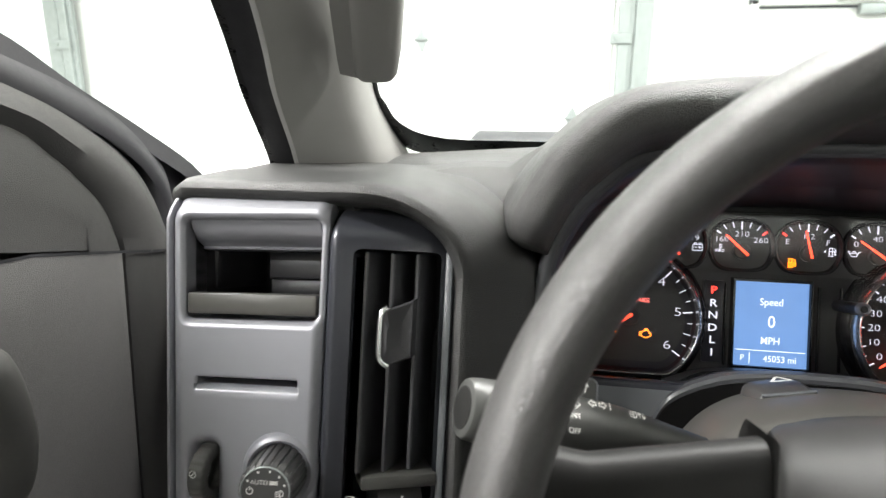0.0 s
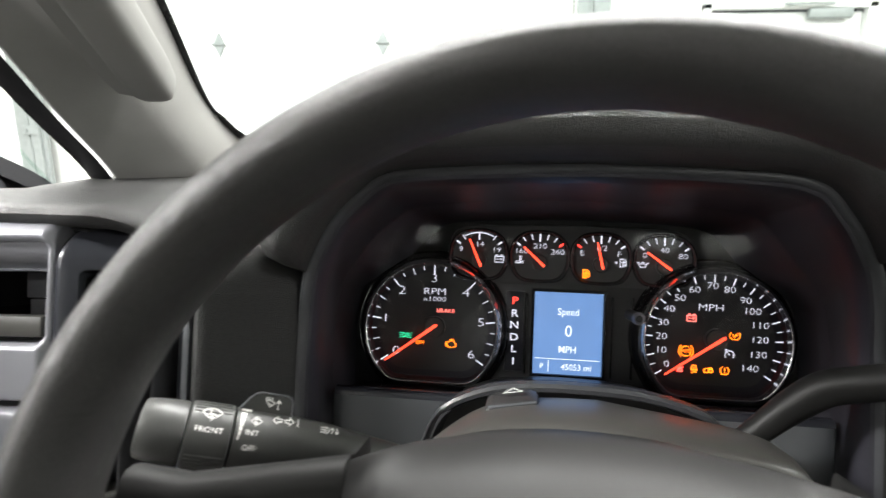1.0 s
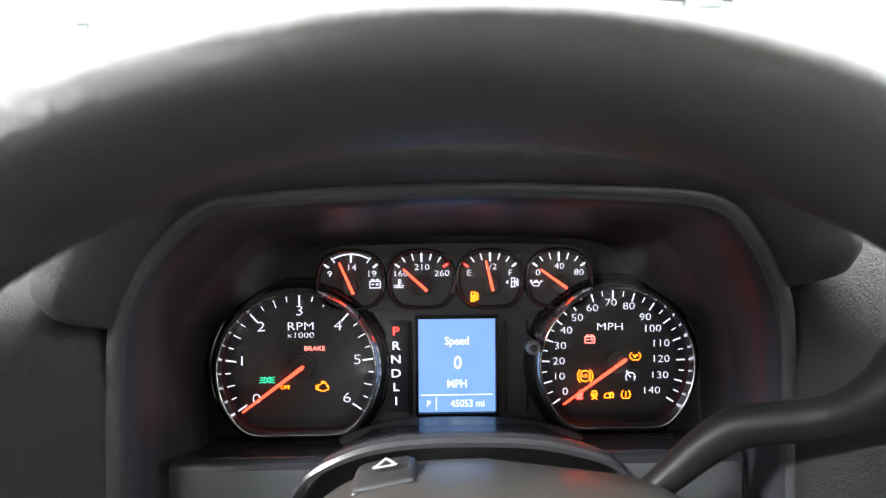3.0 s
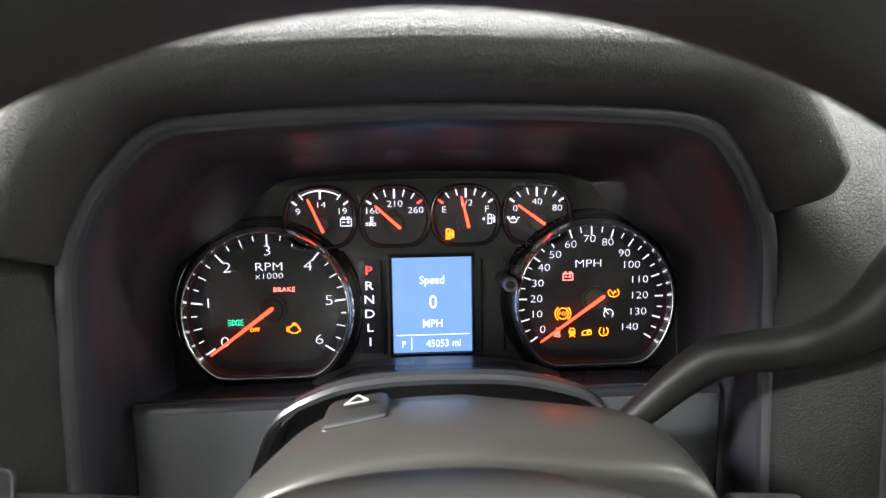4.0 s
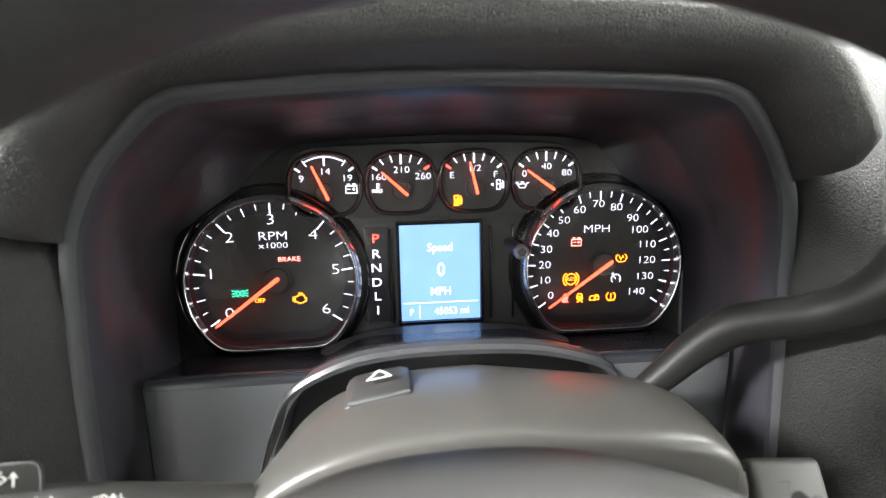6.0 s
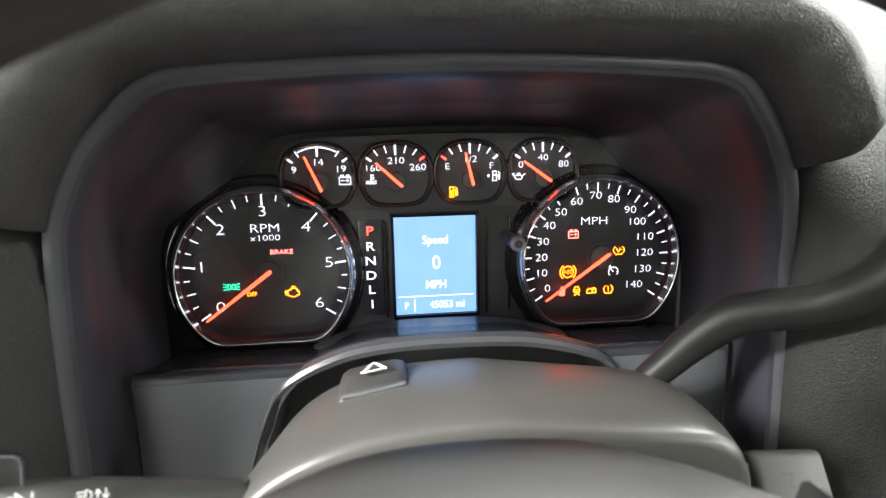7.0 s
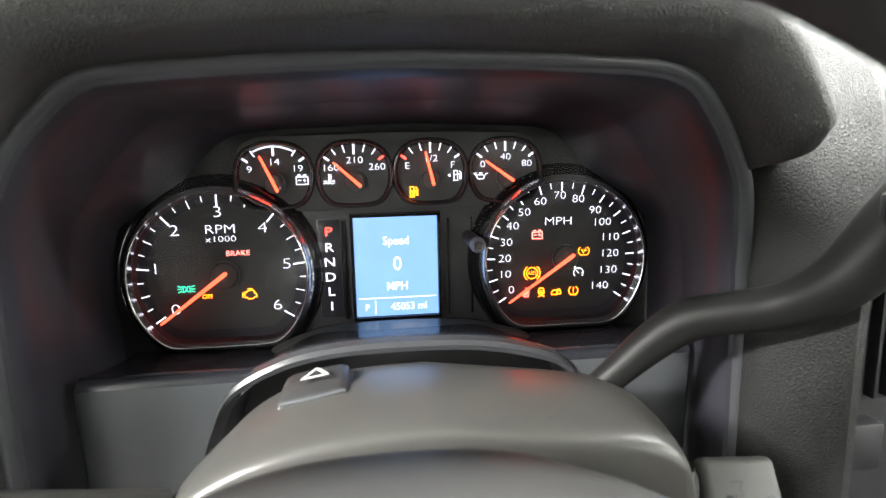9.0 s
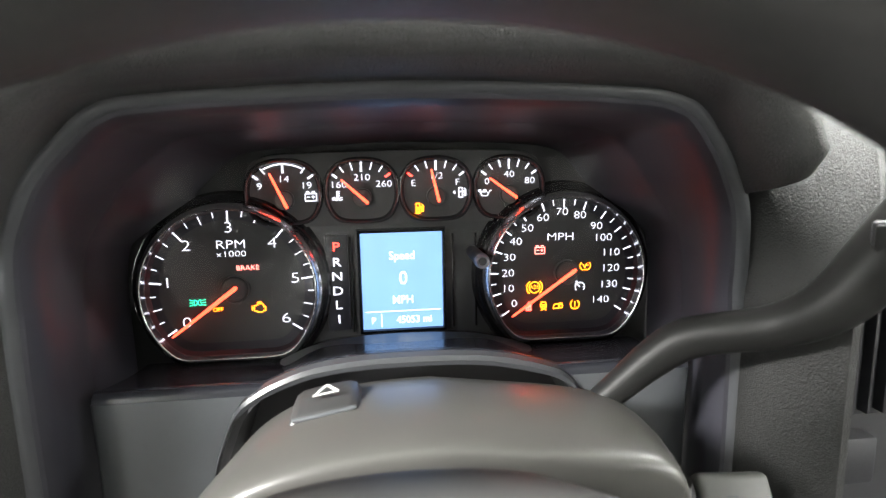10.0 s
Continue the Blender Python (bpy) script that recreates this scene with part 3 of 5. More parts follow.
for (x, z), (nx, nz) in zip(RIM_LINE, RIM_N):
    y = rim_depth(z)
    bead.append([Vector((x + nx * o, y + dy, z + nz * o)) for o, dy in ((0.0045, 0.004), (0.0042, -0.001), (0.0025, -0.0038), (0.0, -0.0046), (-0.0026, -0.0038), (-0.0046, -0.0008), (-0.0052, 0.003))])
part("edge_bead", loft(bead), BEAD_HIGHLIGHT, bezel, "rounded edge of the bezel, highlight put into its colour")

ARCH = [(-0.112, -0.075), (-0.105, -0.052), (-0.093, -0.029), (-0.065, -0.0145), (-0.035, -0.009), (0.004, -0.008), (0.042, -0.010), (0.074, -0.017), (0.092, -0.026), (0.104, -0.047), (0.110, -0.075)]
ARCH_LINE = [(p.x, p.y) for p in curve_through([(x, z, 0) for x, z in ARCH], 60)]


def arch_height(x):
    for (ax, az), (bx, bz) in zip(ARCH_LINE, ARCH_LINE[1:]):
        if ax <= x <= bx and bx > ax:
            return az + (bz - az) * (x - ax) / (bx - ax)
    return -1.0


rows = []
for i in range(73):
    x = -0.1705 + i * 0.3360 / 72
    up = arch_height(x)
    zf = max(-0.0212, up)
    inside = max(0.0, min(1.0, (zf + 0.0212) / 0.013))
    inside = inside * inside * (3 - 2 * inside)
    zb = -0.033 + 0.012 * inside
    row = [Vector((x, 0.004, zb))]
    for s in (0.25, 0.5, 0.75, 0.92):
        row.append(Vector((x, 0.004 - 0.074 * s, zb + (zf - zb) * s ** 1.5)))
    row += [Vector((x, -0.0690, zf + 0.0002)), Vector((x, -0.0718, zf - 0.0004)), Vector((x, -0.0738, zf - 0.0014)), Vector((x, -0.0750, zf - 0.0030)), Vector((x, -0.0756, zf - 0.0055))]
    rows.append(row)
part("ledge", loft(rows), LEDGE, bezel)
for x0, x1 in ((-0.1705, -0.094), (0.1655, 0.095)):
    rows = []
    for z in (-0.0265, -0.030, -0.037, -0.045, -0.06, -0.075, -0.11, -0.16, -0.22):
        xe = x1
        for (ax, az), (bx, bz) in zip(ARCH_LINE, ARCH_LINE[1:]):
            if (az - z) * (bz - z) <= 0 and (ax < 0) == (x1 < 0):
                xe = ax + (bx - ax) * ((z - az) / (bz - az) if abs(bz - az) > 1e-6 else 0)
        if z < -0.075:
            xe = -0.112 if x1 < 0 else 0.110
        rows.append([Vector((x0 + (xe - x0) * s, -0.0757 + 0.02 * (-0.0265 - z) + d, z)) for s, d in ((-0.030, 0.012), (-0.026, 0.0055), (-0.012, 0.0014), (0.012, 0.0), (0.1, 0.0), (0.3, 0.0), (0.6, 0.0), (1.0, 0.0))])
    part("lower_panel", loft(rows), LOWER, bezel, "dark satin panel beside the steering column")
lip = loft([[Vector((x, y, z)) for x, y, z in ((ax + 0.0, -0.0755 + dy, az - dz) for dy, dz in ((0.004, 0.0), (-0.002, 0.001), (-0.0035, 0.0035), (-0.0025, 0.0065), (0.003, 0.008), (0.03, 0.009), (0.07, 0.010)))] for ax, az in ARCH_LINE])
part("arch_lip", lip, BEAD_HIGHLIGHT, bezel)
part("column_boot", loft([[Vector((x * k + 0.002, y, -0.02 + (z + 0.02) * k - dz)) for x, z in ARCH_LINE] for k, y, dz in ((0.99, -0.066, 0.009), (0.97, -0.05, 0.011), (0.95, -0.03, 0.012), (0.5, -0.025, 0.03))]), BLACK, bezel, "black rubber boot round the column")

# ---- steering column ----
column = thing("steering_column", (0.005, -0.15, -0.1), "warm dark grey plastic steering column cover", "steering column")


def column_row(y, top, w, low=-0.125, power=3.6, cx=0.006, lean=0.055, wl=None, pl=None):
    """One section of the column; wl, pl: width and squareness of the door side."""
    row = []
    for i in range(61):
        a = math.pi * (1 - i / 60)
        c, s = math.cos(a), math.sin(a)
        p = (pl or power) if c < 0 else power
        px = math.copysign(abs(c) ** (2 / p), c) * ((wl or w) if c < 0 else w)
        pz = abs(s) ** (2 / p)
        row.append(Vector((cx + px, y, low + (top - low) * pz - lean * max(0.0, px))))
    return row


rows = []
for y, t, w in ((-0.05, -0.036, 0.092), (-0.08, -0.020, 0.096), (-0.105, -0.0115, 0.1050), (-0.13, -0.0076, 0.1055), (-0.150, -0.0068, 0.1045), (-0.165, -0.0078, 0.1030), (-0.1720, -0.0090, 0.1020), (-0.1758, -0.0101, 0.1015), (-0.1780, -0.0115, 0.1010), (-0.1793, -0.0134, 0.1005), (-0.1798, -0.0160, 0.1000), (-0.1798, -0.030, 0.0985), (-0.176, -0.060, 0.0965)):
    rows.append(column_row(y, t, w, power=11.0, cx=0.0100, lean=0.135, wl=w * (1.10 + 0.16 * min(1.0, max(0.0, (-0.12 - y) / 0.055))), pl=3.05))
part("upper_cover", loft(rows), COLUMN, column)
rows = []
for k in range(9):
    u = k / 8
    z = -0.036 - 0.075 * u
    rows.append([Vector((0.1105 - 0.003 * u + dx, y, z)) for dx, y in ((-0.006, -0.140), (0.0, -0.140), (0.0020, -0.146), (0.0020, -0.165), (0.0008, -0.1745), (-0.0020, -0.1785), (-0.006, -0.1800))])
part("end_cover", loft(rows), COLUMN, column, "end cap of the column cover")
part("front_collar", loft([column_row(y, t, w, power=2.9, cx=0.0) for y, t, w in ((-0.172, -0.045, 0.080), (-0.180, -0.036, 0.082), (-0.190, -0.034, 0.080), (-0.205, -0.037, 0.074), (-0.22, -0.05, 0.066))]), BLACK, column)

hazard = thing("hazard_switch", (-0.043, -0.14, -0.008), "grey hazard warning switch with a white triangle, on the column", "switch")
rows = []
for x, k in ((-0.0595, 0.0), (-0.0590, 0.45), (-0.0575, 0.80), (-0.0545, 0.97), (-0.043, 1.03), (-0.0325, 0.97), (-0.0290, 0.80), (-0.0272, 0.45), (-0.0266, 0.0)):
    base = -0.0135 + 0.17 * (x + 0.059)
    back = 0.006 * (1 - k)
    rows.append([Vector((x, y, base + h * (0.15 + 0.85 * k) - 0.004 * (1 - k))) for y, h in ((-0.1080 - back, -0.012), (-0.1100 - back, 0.0010), (-0.1130 - back, 0.0032), (-0.1250, 0.0036), (-0.1375, 0.0023), (-0.1400, 0.0014), (-0.1410, 0.0000), (-0.1412, -0.010))])
part("button", loft(rows), KNOB, hazard)
part("front_lip", tube(curve_through([(-0.0570, -0.1405, -0.0122), (-0.045, -0.1413, -0.0101), (-0.0290, -0.1405, -0.0074)], 12), 0.0010, 8), LOWER, hazard, "pale front edge of the switch")
tri = [(-0.0055, -0.0035), (0.0055, -0.0035), (0.0, 0.005), (-0.0055, -0.0035)]
bm = strokes([tri], 0.0016)
bm.transform(Matrix.Translation((-0.0428, -0.1265, -0.0048)) @ pose(0, 0, 0, 0, -9.5) @ pose(0, 0, 0, -86))
part("triangle", bm, PRINT, hazard, smooth=0)

shifter = thing("gear_lever", (0.098, -0.107, -0.036), "black curved column gear lever", "gear lever")
sp = curve_through([(0.088, -0.103, -0.046), (0.0965, -0.107, -0.031), (0.1085, -0.110, -0.0185), (0.1225, -0.113, -0.0050), (0.1365, -0.119, 0.0068), (0.1515, -0.129, 0.0128), (0.170, -0.142, 0.0193), (0.184, -0.157, 0.033), (0.199, -0.167, 0.057), (0.218, -0.186, 0.098), (0.232, -0.200, 0.132)], 60)
radii = curve_through([(r, 0, 0) for r in (0.0074, 0.0076, 0.0084, 0.0098, 0.0106, 0.0104, 0.0108, 0.0126, 0.0150, 0.0172, 0.0180)], 60)
part("arm", tube(sp, [r.x for r in radii], 24), LEVER, shifter)
part("collar", tube([(0.086, -0.102, -0.05), (0.0945, -0.106, -0.0345), (0.0960, -0.1066, -0.0320), (0.0966, -0.1069, -0.0311)], [0.0105, 0.0092, 0.0090, 0.0080], 24), BLACK, shifter)
part("button_gap", box(0.1915, -0.1755, 0.0615, 0.0145, 0.004, 0.0225, 0.0018, pose(0, 0, 0, 8, 0, -45)), BLACK, shifter)
part("shift_button", box(0.1907, -0.1763, 0.0615, 0.0120, 0.004, 0.0200, 0.0018, pose(0, 0, 0, 8, 0, -45)), LEVER, shifter)

ignition = thing("ignition_lock", (0.112, -0.15, -0.06), "dark round ignition lock on the column side", "ignition lock")
part("barrel", tube([(0.095, -0.15, -0.06), (0.118, -0.155, -0.062), (0.121, -0.156, -0.0625)], [0.018, 0.017, 0.014], 24), BLACK, ignition)
key = thing("ignition_key", (0.135, -0.16, -0.058), "grey plastic-headed ignition key standing in its lock", "key")
bm = box(0, 0, 0, 0.036, 0.010, 0.026, 0.0038, seg=4)
bm.transform(Matrix.Translation((0.139, -0.163, -0.056)) @ pose(0, 0, 0, -35, 4, 0))
part("grip", bm, KEY_GREY, key)
bm = join(disc(0.011, -0.0056, -0.006, 0.0028, 0.004, 16))
bm.transform(Matrix.Translation((0.139, -0.163, -0.056)) @ pose(0, 0, 0, -35, 4, 0))
part("ring_hole", bm, BLACK, key)
bm = strokes([[(-0.004, 0.004), (0.004, 0.004), (0.001, -0.001), (0.003, -0.005), (-0.003, -0.005)]], 0.0009, -0.003, 0, 0.6, -0.0052)
bm.transform(Matrix.Translation((0.139, -0.163, -0.056)) @ pose(0, 0, 0, -35, 4, 0))
part("emblem", bm, BLACK, key, smooth=0)
part("blade", tube([(0.120, -0.156, -0.0625), (0.128, -0.159, -0.060)], 0.0045, 8), GALV, key)

# ---- steering wheel ----
WC, WR, WT = Vector((-0.0112, -0.3110, -0.0500)), 0.1864, radians(3.8)


def on_wheel(x, z, y=0.0):
    """x, z in the wheel's plane, y ahead of it."""
    return WC + Vector((x, y * math.cos(WT) + z * math.sin(WT), z * math.cos(WT) - y * math.sin(WT)))


wheel = thing("steering_wheel", WC, "dark grey leather-look four-spoke steering wheel", "steering wheel")
rows = []
for i in range(128):
    a = 2 * math.pi * i / 128
    row = []
    for j in range(24):
        b = 2 * math.pi * j / 24
        r = WR + 0.0126 * math.cos(b)
        row.append(on_wheel(r * math.cos(a), r * math.sin(a), 0.0226 * math.sin(b)))
    rows.append(row)
part("rim", loft(rows, loop=True, ring=True), RIM_SKIN, wheel)


HX = WC.x
# the cover's profile at its middle and at its ends, from its upper edge down
MID = ((-0.184, -0.045), (-0.194, -0.012), (-0.1965, -0.0070), (-0.200, -0.0050), (-0.206, -0.0034), (-0.216, -0.0016), (-0.235, 0.0004), (-0.262, -0.0050), (-0.290, -0.027), (-0.306, -0.065), (-0.312, -0.09), (-0.306, -0.118), (-0.285, -0.130))
END = ((-0.262, -0.030), (-0.270, -0.008), (-0.2722, -0.0030), (-0.275, -0.0010), (-0.2772, -0.0020), (-0.2785, -0.0060), (-0.280, -0.0130), (-0.282, -0.0230), (-0.285, -0.040), (-0.287, -0.065), (-0.287, -0.09), (-0.283, -0.112), (-0.270, -0.120))
rows = []
for i in range(-25, 26):
    u = max(-1.0, min(1.0, i / 24))
    w = abs(u) ** 4.5
    sag = 0.0075 * (min(abs(u), 0.65) / 0.62) ** 2 * (1 - w)
    row = []
    for j, ((my, mz), (ey, ez)) in enumerate(zip(MID, END)):
        x = HX + u * (0.0900 + 0.10 * min(0.06, max(0.0, -0.001 - (mz + (ez - mz) * w))))
        back = 0.03 if abs(i) == 25 else 0.0
        row.append(Vector((x, my + (ey - my) * w + back, mz + (ez - mz) * w - sag * max(0.0, 1 - j / 10))))
    rows.append(row)
part("airbag_cover", loft(rows), HUB, wheel, "smooth grey airbag cover")
for sx in (-1, 1):
    rows = []
    for i in range(17):
        u = i / 16
        x = HX + sx * (0.092 + 0.082 * u)
        top, low = -0.0025 - 0.0125 * u + 0.006 * max(0.0, u - 0.75) / 0.25, -0.0420 - 0.010 * u - 0.010 * max(0.0, u - 0.75) / 0.25
        rows.append([Vector((x, -0.2665 - 0.010 * u + 0.0115 * math.copysign(abs(math.cos(b)) ** 0.7, math.cos(b)), (top + low) / 2 + (top - low) / 2 * math.copysign(abs(math.sin(b)) ** 0.8, math.sin(b)))) for b in (2 * math.pi * j / 24 for j in range(24))])
    part("spoke", loft(rows, loop=True, cap=True), HUB, wheel)
    pod = [Vector((HX + sx * px, 0, pz)) for px, pz in ((0.098, -0.026), (0.125, -0.029), (0.152, -0.034), (0.156, -0.042), (0.150, -0.060), (0.135, -0.072), (0.100, -0.076))]
    mid = sum(pod, Vector()) / len(pod)
    part("switch_pod", loft([[mid + (p - mid) * k + Vector((0, y, 0)) for p in pod] for k, y in ((1.0, -0.262), (1.0, -0.273), (0.94, -0.2765), (0.5, -0.2775))], loop=True, cap=True), GLOSS_BLACK, wheel)
    rows = []
    for i in range(13):
        u = i / 12
        c = Vector((HX + sx * (0.075 + 0.075 * u), -0.272 - 0.012 * u, -0.105 - 0.05 * u * u))
        rows.append([c + Vector((0, 0.010 * math.cos(b), (0.014 + 0.004 * u) * math.sin(b))) for b in (2 * math.pi * j / 18 for j in range(18))])
    part("spoke", loft(rows, loop=True, cap=True), HUB, wheel)


# ---- instrument cluster ----
cluster = thing("instrument_cluster", (0.0, 0.0, 0.02), "lit instrument cluster with white figures and red needles", "instrument cluster")
mask = [(-0.20, -0.06), (0.19, -0.06), (0.19, 0.07), (0.14, 0.11), (0.105, 0.125), (-0.105, 0.125), (-0.15, 0.11), (-0.20, 0.07)]
part("housing", loft([[Vector((x, 0.030, z)) for x, z in mask], [Vector((x, 0.036, z)) for x, z in mask]], loop=True, cap=True), MASK, cluster)
part("mask", box(-0.001, 0.0085, 0.0155, 0.124, 0.008, 0.094, 0.0004), MASK, cluster)
bank = rounded([(-0.1012, 0.056), (-0.1016, 0.084), (-0.0965, 0.0985), (-0.084, 0.1038), (-0.05, 0.1045), (0.0, 0.1055), (0.05, 0.1048), (0.083, 0.1038), (0.0950, 0.0985), (0.1002, 0.084), (0.0998, 0.056)], 2)
part("gauge_bank", loft([[Vector((x, 0.006, z)) for x, z in bank], [Vector((x * 0.99, 0.0005, 0.058 + (z - 0.058) * 0.98)) for x, z in bank], [Vector((x * 0.98, 0.0002, 0.058 + (z - 0.058) * 0.9)) for x, z in bank], [Vector((x * 0.97, 0.001, 0.056)) for x, z in bank]]), MASK, cluster)


def dial_shape(radius, floor):
    """A circle cut off flat below; returns a function of an outward offset."""
    def made(o):
        r, f = radius + o, floor + o
        a0 = math.asin(-f / r)
        pts = [(r * math.cos(a0 + (math.pi - 2 * a0) * i / 72), r * math.sin(a0 + (math.pi - 2 * a0) * i / 72)) for i in range(73)]
        half = r * math.cos(a0)
        pts += [(-half + 2 * half * i / 12, -f) for i in range(1, 12)]
        out = []
        n = len(pts)
        for i in range(n):
            a, b, c, d, e = (pts[(i + k) % n] for k in (-2, -1, 0, 1, 2))
            out.append(tuple((p + 2 * q + 3 * w + 2 * s + t) / 9 for p, q, w, s, t in zip(a, b, c, d, e)))
        return out
    return made


def tick(name, parent, cx, cz, angle, r0, r1, w, mat, y=-0.0005):
    c, s = math.cos(radians(angle)), math.sin(radians(angle))
    bm = bmesh.new()
    v = [bm.verts.new((cx + r * c - q * s, y, cz + r * s + q * c)) for r, q in ((r0, -w / 2), (r1, -w / 2), (r1, w / 2), (r0, w / 2))]
    bm.faces.new(v)
    return part(name, bm, mat, parent, smooth=0)


def needle(parent, base, tip, wide, narrow, y, mat=None):
    b, t = Vector((base[0], y, base[1])), Vector((tip[0], y, tip[1]))
    d = (t - b).normalized()
    n = Vector((-d.z, 0, d.x))
    rows = []
    for s, w, h in ((0.0, 0.6, 0.0008), (0.03, 1.0, 0.0012), (0.5, None, 0.0012), (0.97, 0.0, 0.0009), (1.0, -1, 0.0003)):
        p = b + (t - b) * s
        half = (wide + (narrow - wide) * s) / 2 * (0.6 if s in (0.0, 1.0) else 1)
        rows.append([p + n * half, p + n * half * 0.35 - Vector((0, h, 0)), p - n * half * 0.35 - Vector((0, h, 0)), p - n * half, p + Vector((0, 0.0006, 0))])
    return part("needle", loft(rows, loop=True, cap=True), mat or NEEDLE_LIT, parent, "glowing orange-red needle")


def big_dial(name, label, cx, cz, needle_back, needle_tip):
    shape = dial_shape(0.0545, 0.0435)
    d = part(name, turned(cx, cz, shape, ((0.001, 0.006), (0.0, 0.0003), (-0.0095, 0.0003)), cap=True), DIAL, cluster, label)
    part("dial_band", turned(cx, cz, shape, ((0.0, -0.0035), (-0.0025, 0.0), (-0.008, 0.0001))), DIAL_EDGE, d)
    part("chrome_ring", turned(cx, cz, shape, ((-0.0006, -0.0035), (-0.0006, -0.0086), (-0.0004, -0.0112), (0.0002, -0.0116), (0.0008, -0.0113), (0.0015, -0.0104), (0.0030, -0.0078), (0.0040, -0.0050), (0.0044, 0.003))), CHROME, d, "polished chrome ring")
    part("pod", turned(cx, cz, shape, ((0.0042, 0.0035), (0.0044, -0.0030), (0.0052, -0.0038), (0.0066, -0.0030), (0.0090, 0.0010), (0.0105, 0.006))), GLOSS_BLACK, d)
    part("hub_cap", disc(cx + 0.002, -0.0055, cz + 0.001, 0.0088, 0.0055, 40, 0.0012), HUB_CAP, d)
    needle(d, needle_back, needle_tip, 0.0027, 0.0015, -0.0068)
    return d


TX, TZ = -0.1115, 0.0160
tach = big_dial("tachometer", "tachometer dial, needle at zero", TX, TZ, (-0.1075, 0.0190), (-0.1500, -0.0125))
for i in range(25):
    a = 214 - 248 * i / 24
    big, mid = i % 4 == 0, i % 4 == 2
    tick("tick", tach, TX, TZ, a, 0.0448 if big else (0.0466 if mid else 0.0485), 0.0522, 0.0010 if big else 0.0006, WHITE_LIT)
for s, (dx, dz) in zip("0123456", ((-0.0305, -0.0210), (-0.0405, 0.0060), (-0.0270, 0.0300), (0.0, 0.0410), (0.0270, 0.0300), (0.0405, 0.0060), (0.0330, -0.0210))):
    part("figure", text(s, TX + dx, TZ + dz, 0.0069, wide=1.36, thin=-0.030), WHITE_LIT, tach, smooth=0)
part("legend", text("RPM", TX + 0.0008, 0.0460, 0.0056, wide=1.28, thin=-0.024), WHITE_LIT, tach, smooth=0)
part("legend", text("x1000", TX + 0.0008, 0.0398, 0.0038, wide=1.4, thin=-0.024), WHITE_LIT, tach, smooth=0)

SX, SZ = 0.1125, 0.0175
speedo = big_dial("speedometer", "speedometer dial in miles per hour, needle at zero", SX, SZ, (0.1200, 0.0210), (0.0745, -0.0105))
for i in range(29):
    a = 213.4 - 246.8 * i / 28
    big = i % 2 == 0
    tick("tick", speedo, SX, SZ, a, 0.0462 if big else 0.0482, 0.0522, 0.0009 if big else 0.0006, WHITE_LIT)
for i, (dx, dz) in enumerate(((-0.0345, -0.0205), (-0.0390, -0.0095), (-0.0390, 0.0015), (-0.0380, 0.0125), (-0.0335, 0.0235), (-0.0255, 0.0325), (-0.0145, 0.0395), (-0.001, 0.0432), (0.0120, 0.0405), (0.0240, 0.0325), (0.0300, 0.0242), (0.0360, 0.0135), (0.0360, 0.0022), (0.0350, -0.0095), (0.0290, -0.0205))):
    part("figure", text(str(10 * i), SX + dx - (0.0014 if i > 9 else 0.0004), SZ + dz, 0.0051, wide=1.25, thin=-0.028), WHITE_LIT, speedo, smooth=0)
part("legend", text("MPH", SX - 0.0022, 0.0432, 0.0054, wide=1.28, thin=-0.024), WHITE_LIT, speedo, smooth=0)

# four small gauges
GZ = 0.0748


def small_shape(o):
    """A round gauge, a little flattened above and cut off flat below."""
    out = []
    for i in range(72):
        a = 2 * math.pi * i / 72
        c, v = math.cos(a), math.sin(a)
        if v > 0:
            out.append(((0.0238 + o) * math.copysign(abs(c) ** 0.84, c), 0.003 + (0.0218 + o) * v ** 0.80))
        else:
            k = 1 / max(1.0, ((-v / 0.80) ** 8 + 1) ** (1 / 8))
            out.append(((0.0238 + o) * c * k ** 0.3, 0.003 + (0.0250 + o) * v * k))
    return out


